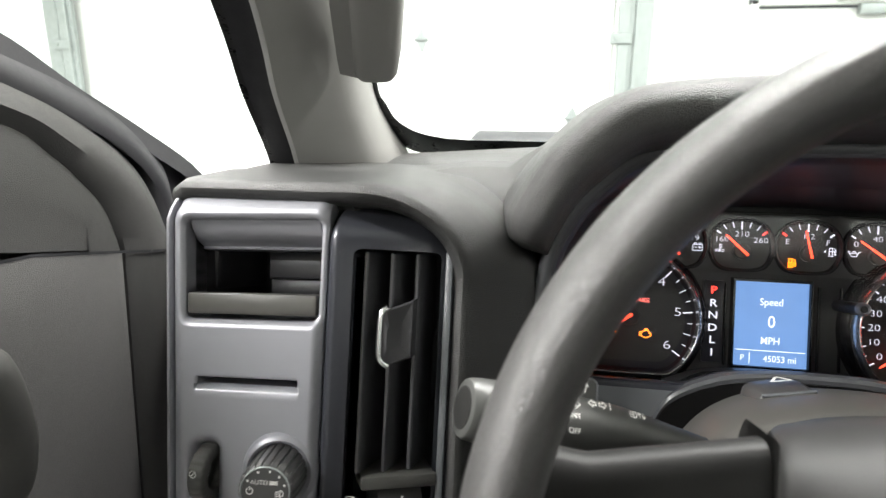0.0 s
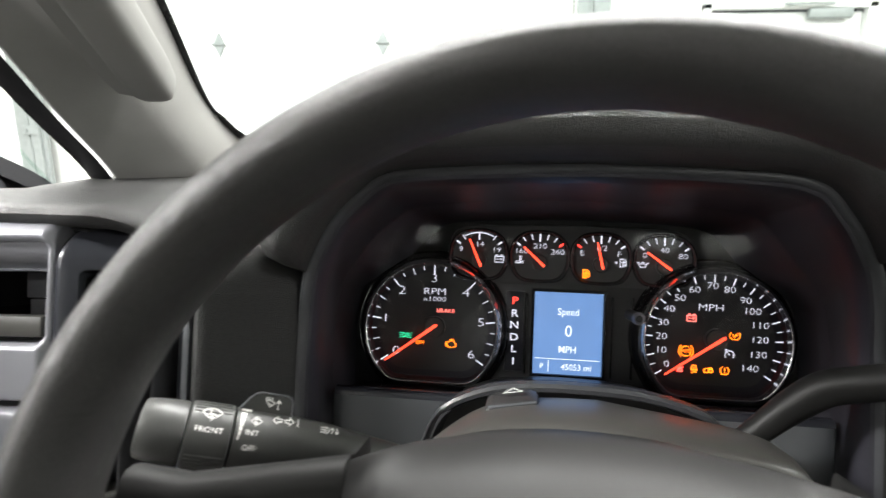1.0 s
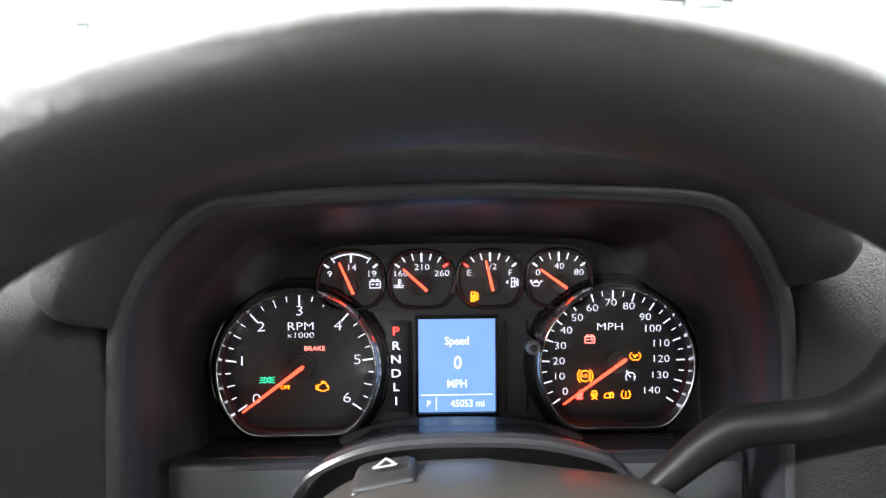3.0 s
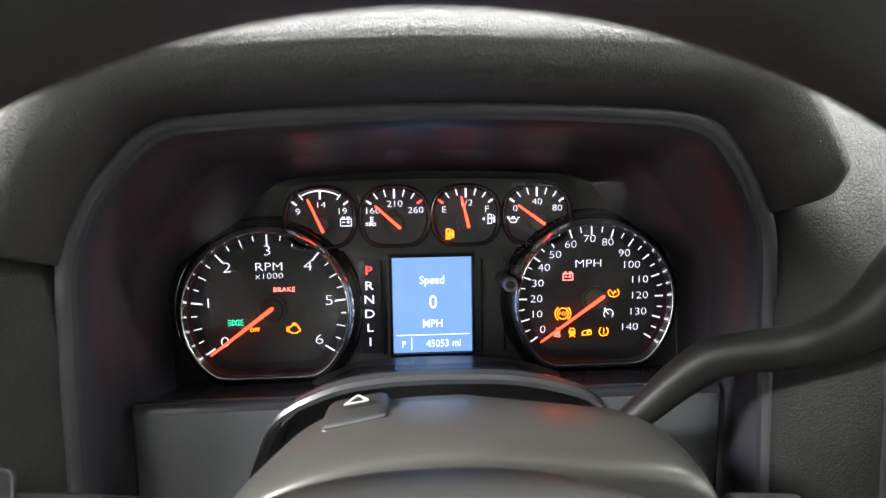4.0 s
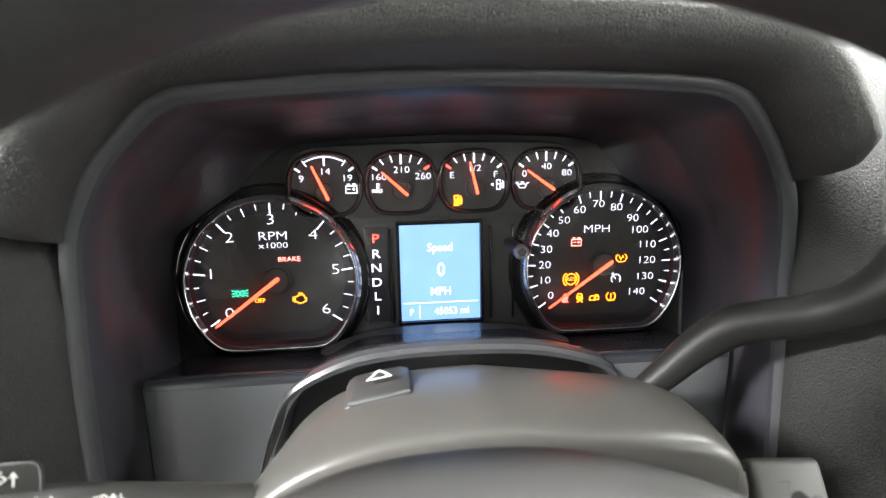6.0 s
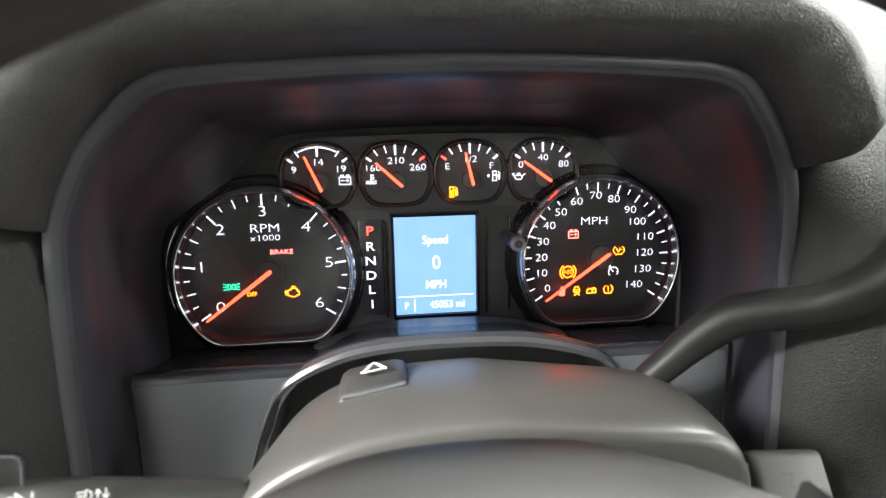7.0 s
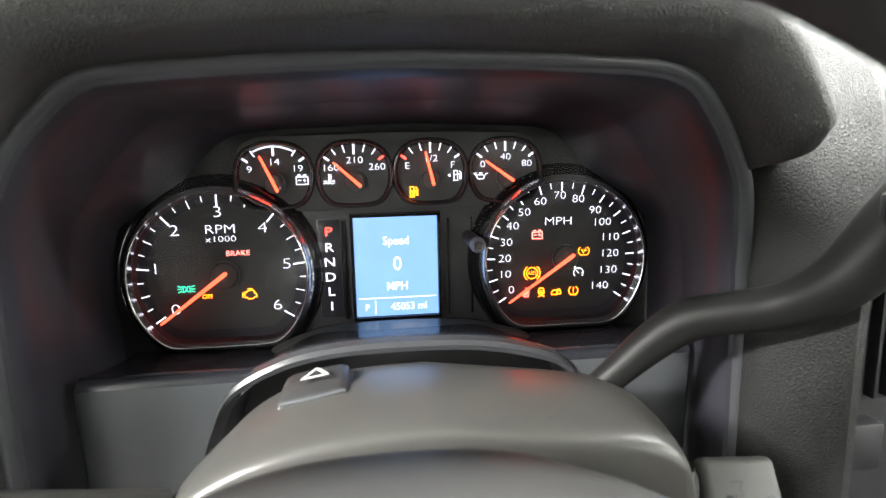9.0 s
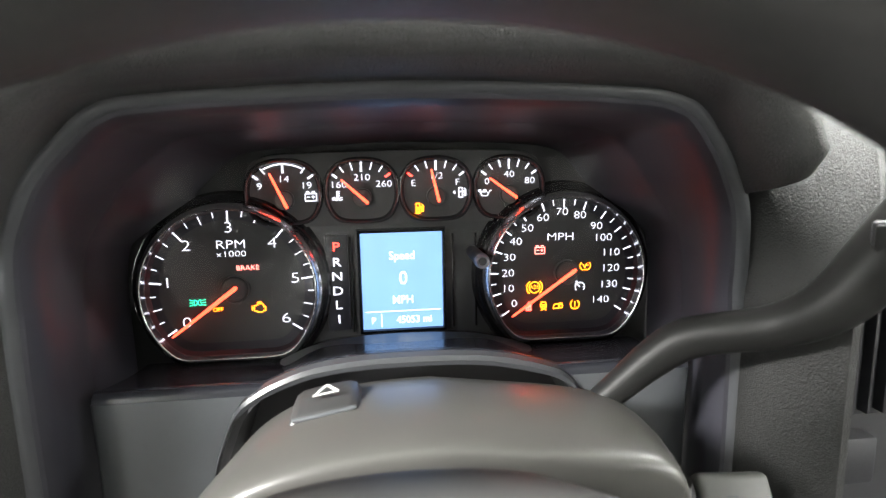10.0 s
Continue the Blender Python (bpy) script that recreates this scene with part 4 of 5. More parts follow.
def small_gauge(label, cx, figures, back, tip, red=()):
    g = part("small_gauge", turned(cx, GZ, small_shape, ((0.0, 0.004), (-0.0012, 0.0003), (-0.006, 0.0003)), cap=True), DIAL, cluster, label)
    part("gauge_ring", turned(cx, GZ, small_shape, ((-0.0024, 0.0002), (-0.0016, -0.0022), (-0.0011, -0.0034), (-0.0004, -0.0039), (0.0005, -0.0036), (0.0012, -0.0020), (0.0014, 0.002))), GAUGE_WALL, g)
    part("hub_cap", disc(cx, -0.0036, GZ - 0.0008, 0.0064, 0.0036, 28, 0.0008), HUB_CAP, g)
    for i in range(7):
        u = i / 3 - 1
        heavy = i in (0, 3, 6)
        if figures[0] == "9" and i in (2, 4):
            continue
        ox, oz, nx, nz = 0.0212 * u, 0.0228 - 0.0062 * u * u, 0.0160 * u, 0.0168 - 0.0039 * u * u
        if not heavy:
            nx, nz = nx + (ox - nx) * 0.25, nz + (oz - nz) * 0.25
        part("tick", strokes([[(nx, nz), (ox, oz)]], 0.0013 if heavy else 0.0008, cx, GZ, 1.0, -0.0005), RED_LIT if i in red else WHITE_LIT, g, smooth=0)
    if figures[0] == "9":
        part("band", strokes([[(px, 0.0222 - 0.0030 * (px / 0.012) ** 2) for px in (-0.012, -0.009, -0.006, -0.003, 0, 0.003, 0.006, 0.009, 0.012)]], 0.0008, cx, GZ), WHITE_LIT, g, smooth=0)
    for s, (dx, dz) in zip(figures, ((-0.0150, 0.0080), (0.0003, 0.0125), (0.0145, 0.0080))):
        part("figure", text(s, cx + dx, GZ + dz, 0.0042, wide=1.22, thin=-0.02), WHITE_LIT, g, smooth=0)
    needle(g, (cx + back[0], GZ + back[1]), (cx + tip[0], GZ + tip[1]), 0.0021, 0.0013, -0.0048)
    return g


GX = (-0.0750, -0.0250, 0.0240, 0.0735)
g1 = small_gauge("voltmeter gauge", GX[0], ("9", "14", "19"), (0.0022, -0.0060), (-0.0078, 0.0165))
g2 = small_gauge("coolant temperature gauge", GX[1], ("160", "210", "260"), (0.0040, -0.0042), (-0.0130, 0.0115), red=(6,))
g3 = small_gauge("fuel gauge, about half full", GX[2], ("E", "1/2", "F"), (0.0016, -0.0045), (-0.0034, 0.0170), red=(0,))
g4 = small_gauge("oil pressure gauge", GX[3], ("0", "40", "80"), (0.0050, -0.0032), (-0.0140, 0.0105))

rect = [(-1, -0.7), (1, -0.7), (1, 0.6), (-1, 0.6), (-1, -0.7)]
battery = [rect, [(-0.7, 0.6), (-0.7, 0.95), (-0.3, 0.95), (-0.3, 0.6)], [(0.3, 0.6), (0.3, 0.95), (0.7, 0.95), (0.7, 0.6)], [(-0.65, 0), (-0.2, 0)], [(0.2, 0), (0.65, 0)], [(0.42, -0.25), (0.42, 0.25)]]
pump = [[(-0.6, -1), (0.3, -1)], [(-0.5, -1), (-0.5, 0.9), (0.2, 0.9), (0.2, -1)], [(-0.5, 0.1), (0.2, 0.1)], [(0.2, 0.2), (0.6, 0.2), (0.6, -0.7), (0.9, -0.7), (0.9, 0.4), (0.6, 0.8)]]
thermo = [[(0, -0.3), (0, 1.0)], [(0, 0.9), (0.5, 0.9)], [(0, 0.5), (0.5, 0.5)], [(0, 0.1), (0.5, 0.1)], arc(0, -0.4, 0.22, 0, 360, 8), [(-1, -0.75), (-0.6, -0.6), (-0.2, -0.8), (0.2, -0.6), (0.6, -0.8), (1, -0.65)], [(-1, -0.35), (-0.5, -0.25)], [(0.5, -0.35), (1, -0.25)]]
oil_can = [[(-0.9, 0.1), (-0.5, -0.6), (0.5, -0.6), (0.9, 0.3), (1.25, 0.35)], [(-0.9, 0.1), (0.4, 0.15), (0.7, -0.2)], [(-0.2, 0.15), (-0.2, 0.5), (0.2, 0.5), (0.2, 0.15)], [(-0.9, 0.1), (-1.2, 0.4), (-0.8, 0.5)]]
lamps = [arc(-0.55, 0, 0.5, 90, -90, 8) + [(-0.55, 0.5)], arc(0.55, 0, 0.5, 90, 270, 8) + [(0.55, 0.5)]] + [[(-0.75, k * 0.35), (-1.35, k * 0.55)] for k in (-1, 0, 1)] + [[(0.75, k * 0.35), (1.35, k * 0.55)] for k in (-1, 0, 1)]
engine = [[(-0.8, -0.5), (-0.8, 0.35), (-0.45, 0.35), (-0.2, 0.6), (0.45, 0.6), (0.65, 0.35), (0.65, 0.1), (0.9, 0.1), (0.9, -0.45), (0.6, -0.45), (0.4, -0.7), (-0.3, -0.7), (-0.5, -0.5), (-0.8, -0.5)], [(-1.1, -0.4), (-1.1, 0.3)], [(-1.1, -0.05), (-0.8, -0.05)], [(-0.25, 0.85), (0.35, 0.85)], [(0.05, 0.6), (0.05, 0.85)]]
tyre = [arc(0, 0, 0.95, -55, 55, 8), arc(0, 0, 0.95, 125, 235, 8), [(-0.6, -0.85), (0.6, -0.85)], [(0, -0.1), (0, 0.6)], [(0, -0.45), (0, -0.35)]]
swerve = [[(-0.6, 0.2), (-0.35, 0.8), (0.35, 0.8), (0.6, 0.2), (0.6, -0.15), (-0.6, -0.15), (-0.6, 0.2)], [(-0.5, -0.3), (0.1, -0.6), (-0.5, -0.95)], [(0.6, -0.3), (0.1, -0.6), (0.6, -0.95)], [(-0.3, 0.2), (0.3, 0.2)]]
lock = [[(-1, -0.6), (0.2, -0.6), (0.2, 0.3), (-0.6, 0.3), (-1, -0.1), (-1, -0.6)], [(0.1, -0.5), (0.9, -0.5), (0.9, 0.15), (0.1, 0.15), (0.1, -0.5)], arc(0.5, 0.2, 0.28, 0, 180, 8)]
warn_round = [arc(0, 0, 0.78, 0, 360, 20), arc(0, 0, 1.12, 130, 230, 8), arc(0, 0, 1.12, -50, 50, 8)]
cruise = [arc(0, -0.1, 0.85, -40, 220, 16), [(0, -0.1), (-0.45, 0.4)], [(-1.05, 1.0), (-0.5, 0.95), (-0.75, 0.6)], [(0.6, -0.1), (0.8, -0.1)], [(0, 0.55), (0, 0.75)]]
trac = [arc(-0.35, 0, 0.8, 120, 240, 8), arc(0.35, 0, 0.8, -60, 60, 8), [(-0.5, 0.35), (-0.1, -0.4), (0.3, 0.4)], [(0.1, 0.1), (0.6, 0.1)], [(-0.7, -0.85), (0.7, -0.85)]]


def sign(name, parent, lines, x, z, s, mat, w=0.0006, label=""):
    return part(name, strokes(lines, w, x, z, s, -0.0006), mat, parent, label, smooth=0)


sign("battery_sign", g1, battery, -0.0580, 0.0755, 0.0036, WHITE_LIT)
sign("coolant_sign", g2, thermo, -0.0412, 0.0755, 0.0033, WHITE_LIT)
sign("pump_sign", g3, pump, 0.0410, 0.0762, 0.0033, WHITE_LIT)
sign("pump_arrow", g3, [[(0, 0), (0.3, 0.2), (0.3, -0.2), (0, 0)]], 0.0355, 0.0762, 0.004, WHITE_LIT)
sign("oil_sign", g4, oil_can, 0.0570, 0.0755, 0.0036, WHITE_LIT)
sign("low_fuel_lamp", g3, pump + [[(-0.15, -1), (-0.15, 0.1)]], 0.0121, 0.0663, 0.0034, AMBER_LIT, 0.0006, "glowing amber low fuel lamp")
sign("side_lamp_sign", tach, lamps, -0.1343, 0.0085, 0.0038, GREEN_LIT, 0.00042, "glowing green lamp sign")
sign("engine_lamp", tach, engine, -0.0953, 0.0032, 0.0043, AMBER_LIT, 0.0005, "glowing amber engine lamp")
part("off_lamp", text("OFF", -0.1218, 0.0029, 0.0027), AMBER_LIT, tach, smooth=0)
part("brake_lamp", text("BRAKE", -0.1010, 0.0303, 0.0031, wide=1.12, thin=-0.015), RED_WORD, tach, "glowing red brake lamp", smooth=0)
sign("charge_lamp", speedo, battery, 0.0956, 0.0344, 0.0034, RED_WORD, 0.0005, "glowing red battery lamp")
sign("brake_system_lamp", speedo, warn_round, 0.0921, 0.0082, 0.0050, AMBER_LIT, 0.0006, "glowing amber round brake system lamp")
part("brake_system_letters", text("ABS", 0.0921, 0.0082, 0.0027, thin=-0.02), AMBER_LIT, speedo, smooth=0)
sign("traction_lamp", speedo, trac, 0.1286, 0.0222, 0.0034, AMBER_LIT, 0.0005, "glowing amber traction lamp")
sign("cruise_sign", speedo, cruise, 0.1250, 0.0074, 0.0040, WHITE_LIT, 0.0006)
sign("stability_lamp", speedo, swerve, 0.0986, -0.0054, 0.0034, AMBER_LIT, 0.0006, "glowing amber stability lamp")
sign("lock_lamp", speedo, lock, 0.1094, -0.0056, 0.0034, AMBER_LIT, 0.0006, "glowing amber lock lamp")
sign("tyre_lamp", speedo, tyre, 0.1216, -0.0055, 0.0034, AMBER_LIT, 0.0006, "glowing amber tyre pressure lamp")

# gear column and screen
gear_strip = part("gear_strip", box(-0.0435, 0.004, 0.0165, 0.015, 0.004, 0.066, 0.0006), DIAL_EDGE, cluster)
for s, z in zip("PRNDL1", (0.0415, 0.0310, 0.0213, 0.0113, 0.0015, -0.0085)):
    part("gear_letter", text(s, -0.0437, z, 0.0058, y=0.0014, wide=1.2, thin=0.01), RED_LIT if s == "P" else WHITE_LIT, gear_strip, smooth=0)
screen = part("screen", box(0.0, 0.0042, 0.0165, 0.055, 0.004, 0.067, 0.0004), SCREEN_LIT, cluster, "small blue information screen, lit")
part("screen_frame", turned(0.0, 0.0165, lambda o: [((0.0275 + o) * sx, (0.0335 + o) * sz) for sx, sz in ((-1, -1), (1, -1), (1, 1), (-1, 1))], ((0.0, 0.0015), (0.0003, -0.0005), (0.002, -0.0005), (0.0028, 0.005))), GLOSS_BLACK, screen, smooth=0)
for s, x, z, h in (("Speed", 0.0, 0.0340, 0.0056), ("0", 0.0005, 0.0182, 0.0092), ("MPH", 0.0, 0.0032, 0.0056), ("45053 mi", 0.0075, -0.0110, 0.0050), ("P", -0.0205, -0.0110, 0.0044)):
    part("screen_words", text(s, x, z, h, y=0.0018, wide=0.9, thin=0.008), SCREEN_TEXT, screen, smooth=0)
part("screen_rule", strokes([[(-0.0255, -0.0045), (0.0255, -0.0045)], [(-0.0150, -0.0065), (-0.0150, -0.0150)]], 0.0006, y=0.0018), SCREEN_TEXT, screen, smooth=0)
for dx in (-0.034, 0.035, 0.051):
    part("mask_rib", box(dx, 0.0045, 0.015, 0.0012, 0.005, 0.066, 0.0003), GLOSS_BLACK, cluster, smooth=0)
knob = part("trip_knob", disc(0.0490, -0.0330, 0.0345, 0.0044, 0.037, 28, 0.0012), BLACK, cluster, "black trip reset pin")
part("knob_rim", turned(0.0490, 0.0345, lambda o: [((0.0046 + o) * math.cos(2 * math.pi * i / 28), (0.0046 + o) * math.sin(2 * math.pi * i / 28)) for i in range(28)], ((-0.0020, -0.0331), (-0.0010, -0.0342), (0.0, -0.0330), (0.0003, -0.030))), SATIN, knob)
lens = [(-0.183, -0.031), (0.176, -0.031), (0.172, 0.06), (0.13, 0.10), (-0.14, 0.10), (-0.18, 0.06)]
clear = part("lens", outline_of([(x, z) for x, z in lens], 0.0), LENS, cluster, "clear dial lens", m=FACE @ pose(0, -0.0235, 0.03, 9) @ pose(0, 0, -0.03), smooth=0)
clear.visible_shadow = False
sign("belt_lamp", speedo, [[(-0.5, -0.8), (0.5, -0.8), (0.3, 0.1), (-0.3, 0.1), (-0.5, -0.8)], [(0, -0.8), (0, 0.9)], [(-0.25, 0.55), (0.25, 0.55)], [(-0.6, -0.5), (0.6, 0.2)]], 0.0880, -0.0053, 0.0034, RED_LAMP, 0.0007, "glowing red seat belt lamp")


# dust on the cluster beside the speedometer and on the column
def specks(count, place, low, high):
    bm = bmesh.new()
    for _ in range(count):
        p, r = place(), random.uniform(low, high)
        q = Matrix.Translation(p) @ Euler([random.uniform(0, 6.28) for _ in range(3)]).to_matrix().to_4x4() @ Matrix.Diagonal((r, r * random.uniform(0.4, 1.0), r * 0.5, 1))
        bmesh.ops.create_icosphere(bm, subdivisions=1, radius=1, matrix=q)
    return bm


def by_ring():
    a, r = radians(random.triangular(100, 176, 140)), 0.0592 + random.expovariate(1 / 0.0022)
    return Vector((SX + r * math.cos(a), -0.0032 + 0.35 * min(0.012, r - 0.0592), SZ + r * math.sin(a)))


alone("dust", specks(150, by_ring, 0.00010, 0.00030), PRINT, "pale dust specks on the glossy plastic beside the dial", "dust", "stuff")


# ---- switch panel beside the door ----
def plate(xc, zc, holes, shape):
    """A plate cut at the lines xc, zc, with round-cornered openings (x0, x1, z0, z1, radius); shape(x, z) gives its depth. Edges of openings run back."""
    bm = bmesh.new()
    vs = {(i, k): bm.verts.new((x, 0, z)) for i, x in enumerate(xc) for k, z in enumerate(zc)}
    for i in range(len(xc) - 1):
        for k in range(len(zc) - 1):
            mx, mz = (xc[i] + xc[i + 1]) / 2, (zc[k] + zc[k + 1]) / 2
            if not any(a < mx < b and c < mz < d for a, b, c, d, r in holes):
                bm.faces.new((vs[i, k], vs[i + 1, k], vs[i + 1, k + 1], vs[i, k + 1]))
    loose = [v for v in bm.verts if not v.link_faces]
    bmesh.ops.delete(bm, geom=loose, context="VERTS")
    for v in bm.verts:
        for a, b, c, d, r in holes:
            if a - 1e-6 < v.co.x < b + 1e-6 and c - 1e-6 < v.co.z < d + 1e-6:
                m = Vector((min(max(v.co.x, a + r), b - r), 0, min(max(v.co.z, c + r), d - r)))
                if (v.co - m).length > r:
                    v.co = m + (v.co - m).normalized() * r
        v.co.y = shape(v.co.x, v.co.z)
    edge = [e for e in bm.edges if e.is_boundary]
    for dx in (0.0015, 0.02):
        g = bmesh.ops.extrude_edge_only(bm, edges=edge)
        edge = [e for e in g["geom"] if isinstance(e, bmesh.types.BMEdge)]
        bmesh.ops.translate(bm, verts=[v for v in g["geom"] if isinstance(v, bmesh.types.BMVert)], vec=(0, dx, 0))
    return bm


PANEL_TOP, PANEL_R, PANEL_X0, PANEL_X1 = 0.0945, 0.024, -0.3915, -0.2998
CUBBY = (-0.3822, -0.3033, 0.0170, 0.0735, 0.0045)
SLOT = (-0.3732, -0.3125, -0.0190, -0.0148, 0.0006)
WELL = (-0.3742, -0.3612, -0.0860, -0.0525, 0.0040)


def panel_edge(z):
    """Where the panel's outer edge lies at a height; it rounds over at the top."""
    u = max(0.0, min(1.0, (z - (PANEL_TOP - PANEL_R)) / PANEL_R))
    return PANEL_X0 + 0.75 * PANEL_R * (1 - math.sqrt(max(0.0, 1 - u * u)))


def panel_top_back(z):
    return 0.020 * max(0.0, (z - 0.072) / 0.0225) ** 2.2


def panel_depth(x, z):
    y = -0.1935 + panel_top_back(z)
    y += 0.0075 * max(0.0, 1 - (x - panel_edge(z)) / 0.0095) ** 2
    y += 0.0050 * max(0.0, 1 - (PANEL_X1 - x) / 0.0060) ** 2
    # soft edge round the cubby, the slot and the thumbwheel's well
    for (x0, x1, z0, z1, cr), r, d in ((CUBBY, 0.0045, 0.0036), (SLOT, 0.0014, 0.0010), (WELL, 0.0065, 0.0050)):
        dist = math.hypot(max(x0 + cr - x, 0.0, x - x1 + cr), max(z0 + cr - z, 0.0, z - z1 + cr)) - cr
        y += d * max(0.0, min(1.0, 1 - dist / r)) ** 2
    # sloping lower lip of the slot
    if SLOT[0] - 0.001 < x < SLOT[1] + 0.001 and z < SLOT[2] + 0.0001:
        y += 0.0035 * max(0.0, min(1.0, 1 - (SLOT[2] - z) / 0.0032))
    return y


def leaned(bm):
    """The panel's door side leans inwards towards its foot, and its openings climb a little."""
    for v in bm.verts:
        k = max(0.0, min(1.0, (PANEL_X1 - v.co.x) / 0.09))
        v.co.x += 0.065 * (0.02 - max(v.co.z, -0.15)) * k
        v.co.z += 0.035 * (v.co.x + 0.34) * (1 if v.co.z < 0.08 else 0)
    return bm


panel = thing("switch_panel", (-0.345, -0.19, -0.05), "satin grey switch panel with an open cubby, beside the door", "switch panel")


def cuts(lo, hi, marks, fine, reach, coarse):
    """Grid lines from lo to hi, close together near the marks."""
    out, v = [lo], lo
    while v < hi - 1e-6:
        near = min((abs(v + fine - m) for m in marks), default=1)
        step = fine if near < reach else coarse
        ahead = [m for m in marks if m > v + 1e-6]
        nxt = v + step
        if ahead and min(ahead) < nxt + fine * 0.4:
            nxt = min(ahead)
        v = min(nxt, hi)
        out.append(v)
    return out


xc = cuts(PANEL_X0, PANEL_X1, (PANEL_X0, PANEL_X1) + CUBBY[:2] + SLOT[:2] + WELL[:2], 0.0006, 0.0062, 0.004)
zc = cuts(-0.30, PANEL_TOP, (PANEL_TOP,) + CUBBY[2:4] + SLOT[2:4] + WELL[2:4], 0.0006, 0.0062, 0.004)
bm = plate(xc, zc, [CUBBY, SLOT, WELL], lambda x, z: 0.0)
for v in bm.verts:
    x0 = panel_edge(v.co.z)
    x = x0 + (v.co.x - PANEL_X0) * (PANEL_X1 - x0) / (PANEL_X1 - PANEL_X0) if v.co.z > 0.0705 else v.co.x
    v.co = Vector((x, v.co.y + panel_depth(x, v.co.z), v.co.z))
part("fascia", leaned(bm), SATIN, panel)
# cubby: a dark tray with a hollowed upper edge, a step inside and a bar in front
cx0, cx1, cz0, cz1 = CUBBY[:4]
part("cubby", leaned(loft([[Vector((x, y, z)) for x, z in ((cx0, cz0), (cx1, cz0), (cx1, cz1), (cx0, cz1), (cx0, cz0))] for y in (-0.180, -0.15, -0.095)] + [[Vector((-0.34, -0.095, 0.04))] * 5])), BLACK, panel, "black cubby lining")
part("cubby_hood", leaned(loft([[Vector((x, y + (0.003 if x in (cx0, cx1) else 0.0), z)) for x in (cx0, cx0 + 0.002, -0.34, cx1 - 0.002, cx1)] for y, z in ((-0.1890, 0.0750), (-0.1880, 0.0720), (-0.1862, 0.0682), (-0.1838, 0.0648), (-0.1800, 0.0615), (-0.1765, 0.0597), (-0.1745, 0.0585), (-0.1752, 0.0570), (-0.170, 0.0563), (-0.15, 0.056))])), SATIN, panel)
part("cubby_bar", leaned(box(-0.3428, -0.1855, 0.0260, 0.0765, 0.010, 0.0118, 0.0012)), COLUMN, panel)
part("cubby_block", leaned(box(-0.327, -0.130, 0.0475, 0.049, 0.04, 0.0165, 0.0012)), VANE, panel)
part("cubby_step", leaned(box(-0.327, -0.127, 0.0330, 0.049, 0.04, 0.0110, 0.0010)), VANE, panel)
part("slot_lining", leaned(box(-0.34285, -0.1680, -0.0169, 0.0606, 0.009, 0.0041)), BLACK, panel, smooth=0)
strip_rows = []
for z in (-0.3, -0.1, 0.0, 0.04, 0.06, 0.0705, 0.074, 0.079, 0.083, 0.087, 0.0905, 0.0930, 0.0942):
    x, y = panel_edge(z), -0.1935 + panel_top_back(z) + 0.0065
    lift = 0.0012 * max(0.0, (z - 0.0705) / 0.024)
    strip_rows.append([Vector((x + ox, y + oy, z + lift * k)) for ox, oy, k in ((-0.0002, 0.020, 0.2), (-0.0007, 0.004, 0.4), (-0.0012, 0.0006, 0.5), (-0.0024, -0.0012, 0.8), (-0.0042, -0.0008, 1.0), (-0.0058, 0.0022, 1.2), (-0.0066, 0.009, 1.3), (-0.007, 0.07, 1.3), (-0.007, 0.30, 1.3))])
part("side_strip", leaned(loft(strip_rows)), SATIN, panel, "outer strip of the panel")
part("end_filler", box(-0.389, -0.06, 0.060, 0.016, 0.20, 0.060, 0.004), BLACK, panel)

light_knob = thing("light_switch_knob", (-0.3215, -0.195, -0.0632), "black ribbed rotary headlight switch with white signs", "knob")
KNOB_AT = Matrix.Translation((-0.3190, -0.1935, -0.0632)) @ pose(0, 0, 0, 0, 0, 9.5)


def knob_part(name, bm, mat, label="", smooth=40):
    bm.transform(KNOB_AT)
    part(name, bm, mat, light_knob, label, smooth=smooth)


def ribbed(o, n=22, deep=0.0009):
    """A round outline with n wide flat ribs."""
    out = []
    for i in range(n * 6):
        r = o - (deep if i % 6 in (0,) else 0.0)
        out.append((r * math.cos(2 * math.pi * i / (n * 6)), r * math.sin(2 * math.pi * i / (n * 6))))
    return out


def ring_outline(r):
    return lambda o: [((r + o) * math.cos(2 * math.pi * i / 64), (r + o) * math.sin(2 * math.pi * i / 64)) for i in range(64)]


knob_part("collar", turned(0, 0, ring_outline(0.0175), ((0.0040, 0.004), (0.0034, 0.0005), (0.0020, -0.0026), (0.0, -0.0036), (-0.0016, -0.0028), (-0.0026, 0.002))), SATIN, "raised satin collar")
knob_part("skirt", turned(0, 0, lambda o: ribbed(0.0146 + o), ((0.0006, 0.004), (0.0004, -0.008), (0.0, -0.018), (-0.0006, -0.0262), (-0.0016, -0.0275), (-0.0022, -0.0278))), KNOB)
knob_part("edge_ring", turned(0, 0, ring_outline(0.0122), ((0.0004, -0.026), (0.0003, -0.0283), (0.0, -0.0286), (-0.0003, -0.0283), (-0.0004, -0.026))), GALV, "bright edge of the knob face")
knob_part("knob_face", disc(0, -0.0282, 0, 0.0119, 0.004, 48, 0.0004), KNOB)
KY = -0.02835
knob_part("auto_sign", text("AUTO", -0.0030, 0.0045, 0.0022, y=KY), PRINT, smooth=0)
knob_part("off_sign", strokes([arc(0, 0, 1, 120, 420, 12), [(0, 0.4), (0, 1.3)]], 0.0005, -0.0076, 0.0002, 0.0016, KY), PRINT, smooth=0)
knob_part("lamp_sign", strokes(lamps, 0.0005, 0.0042, 0.0045, 0.0014, KY), PRINT, smooth=0)
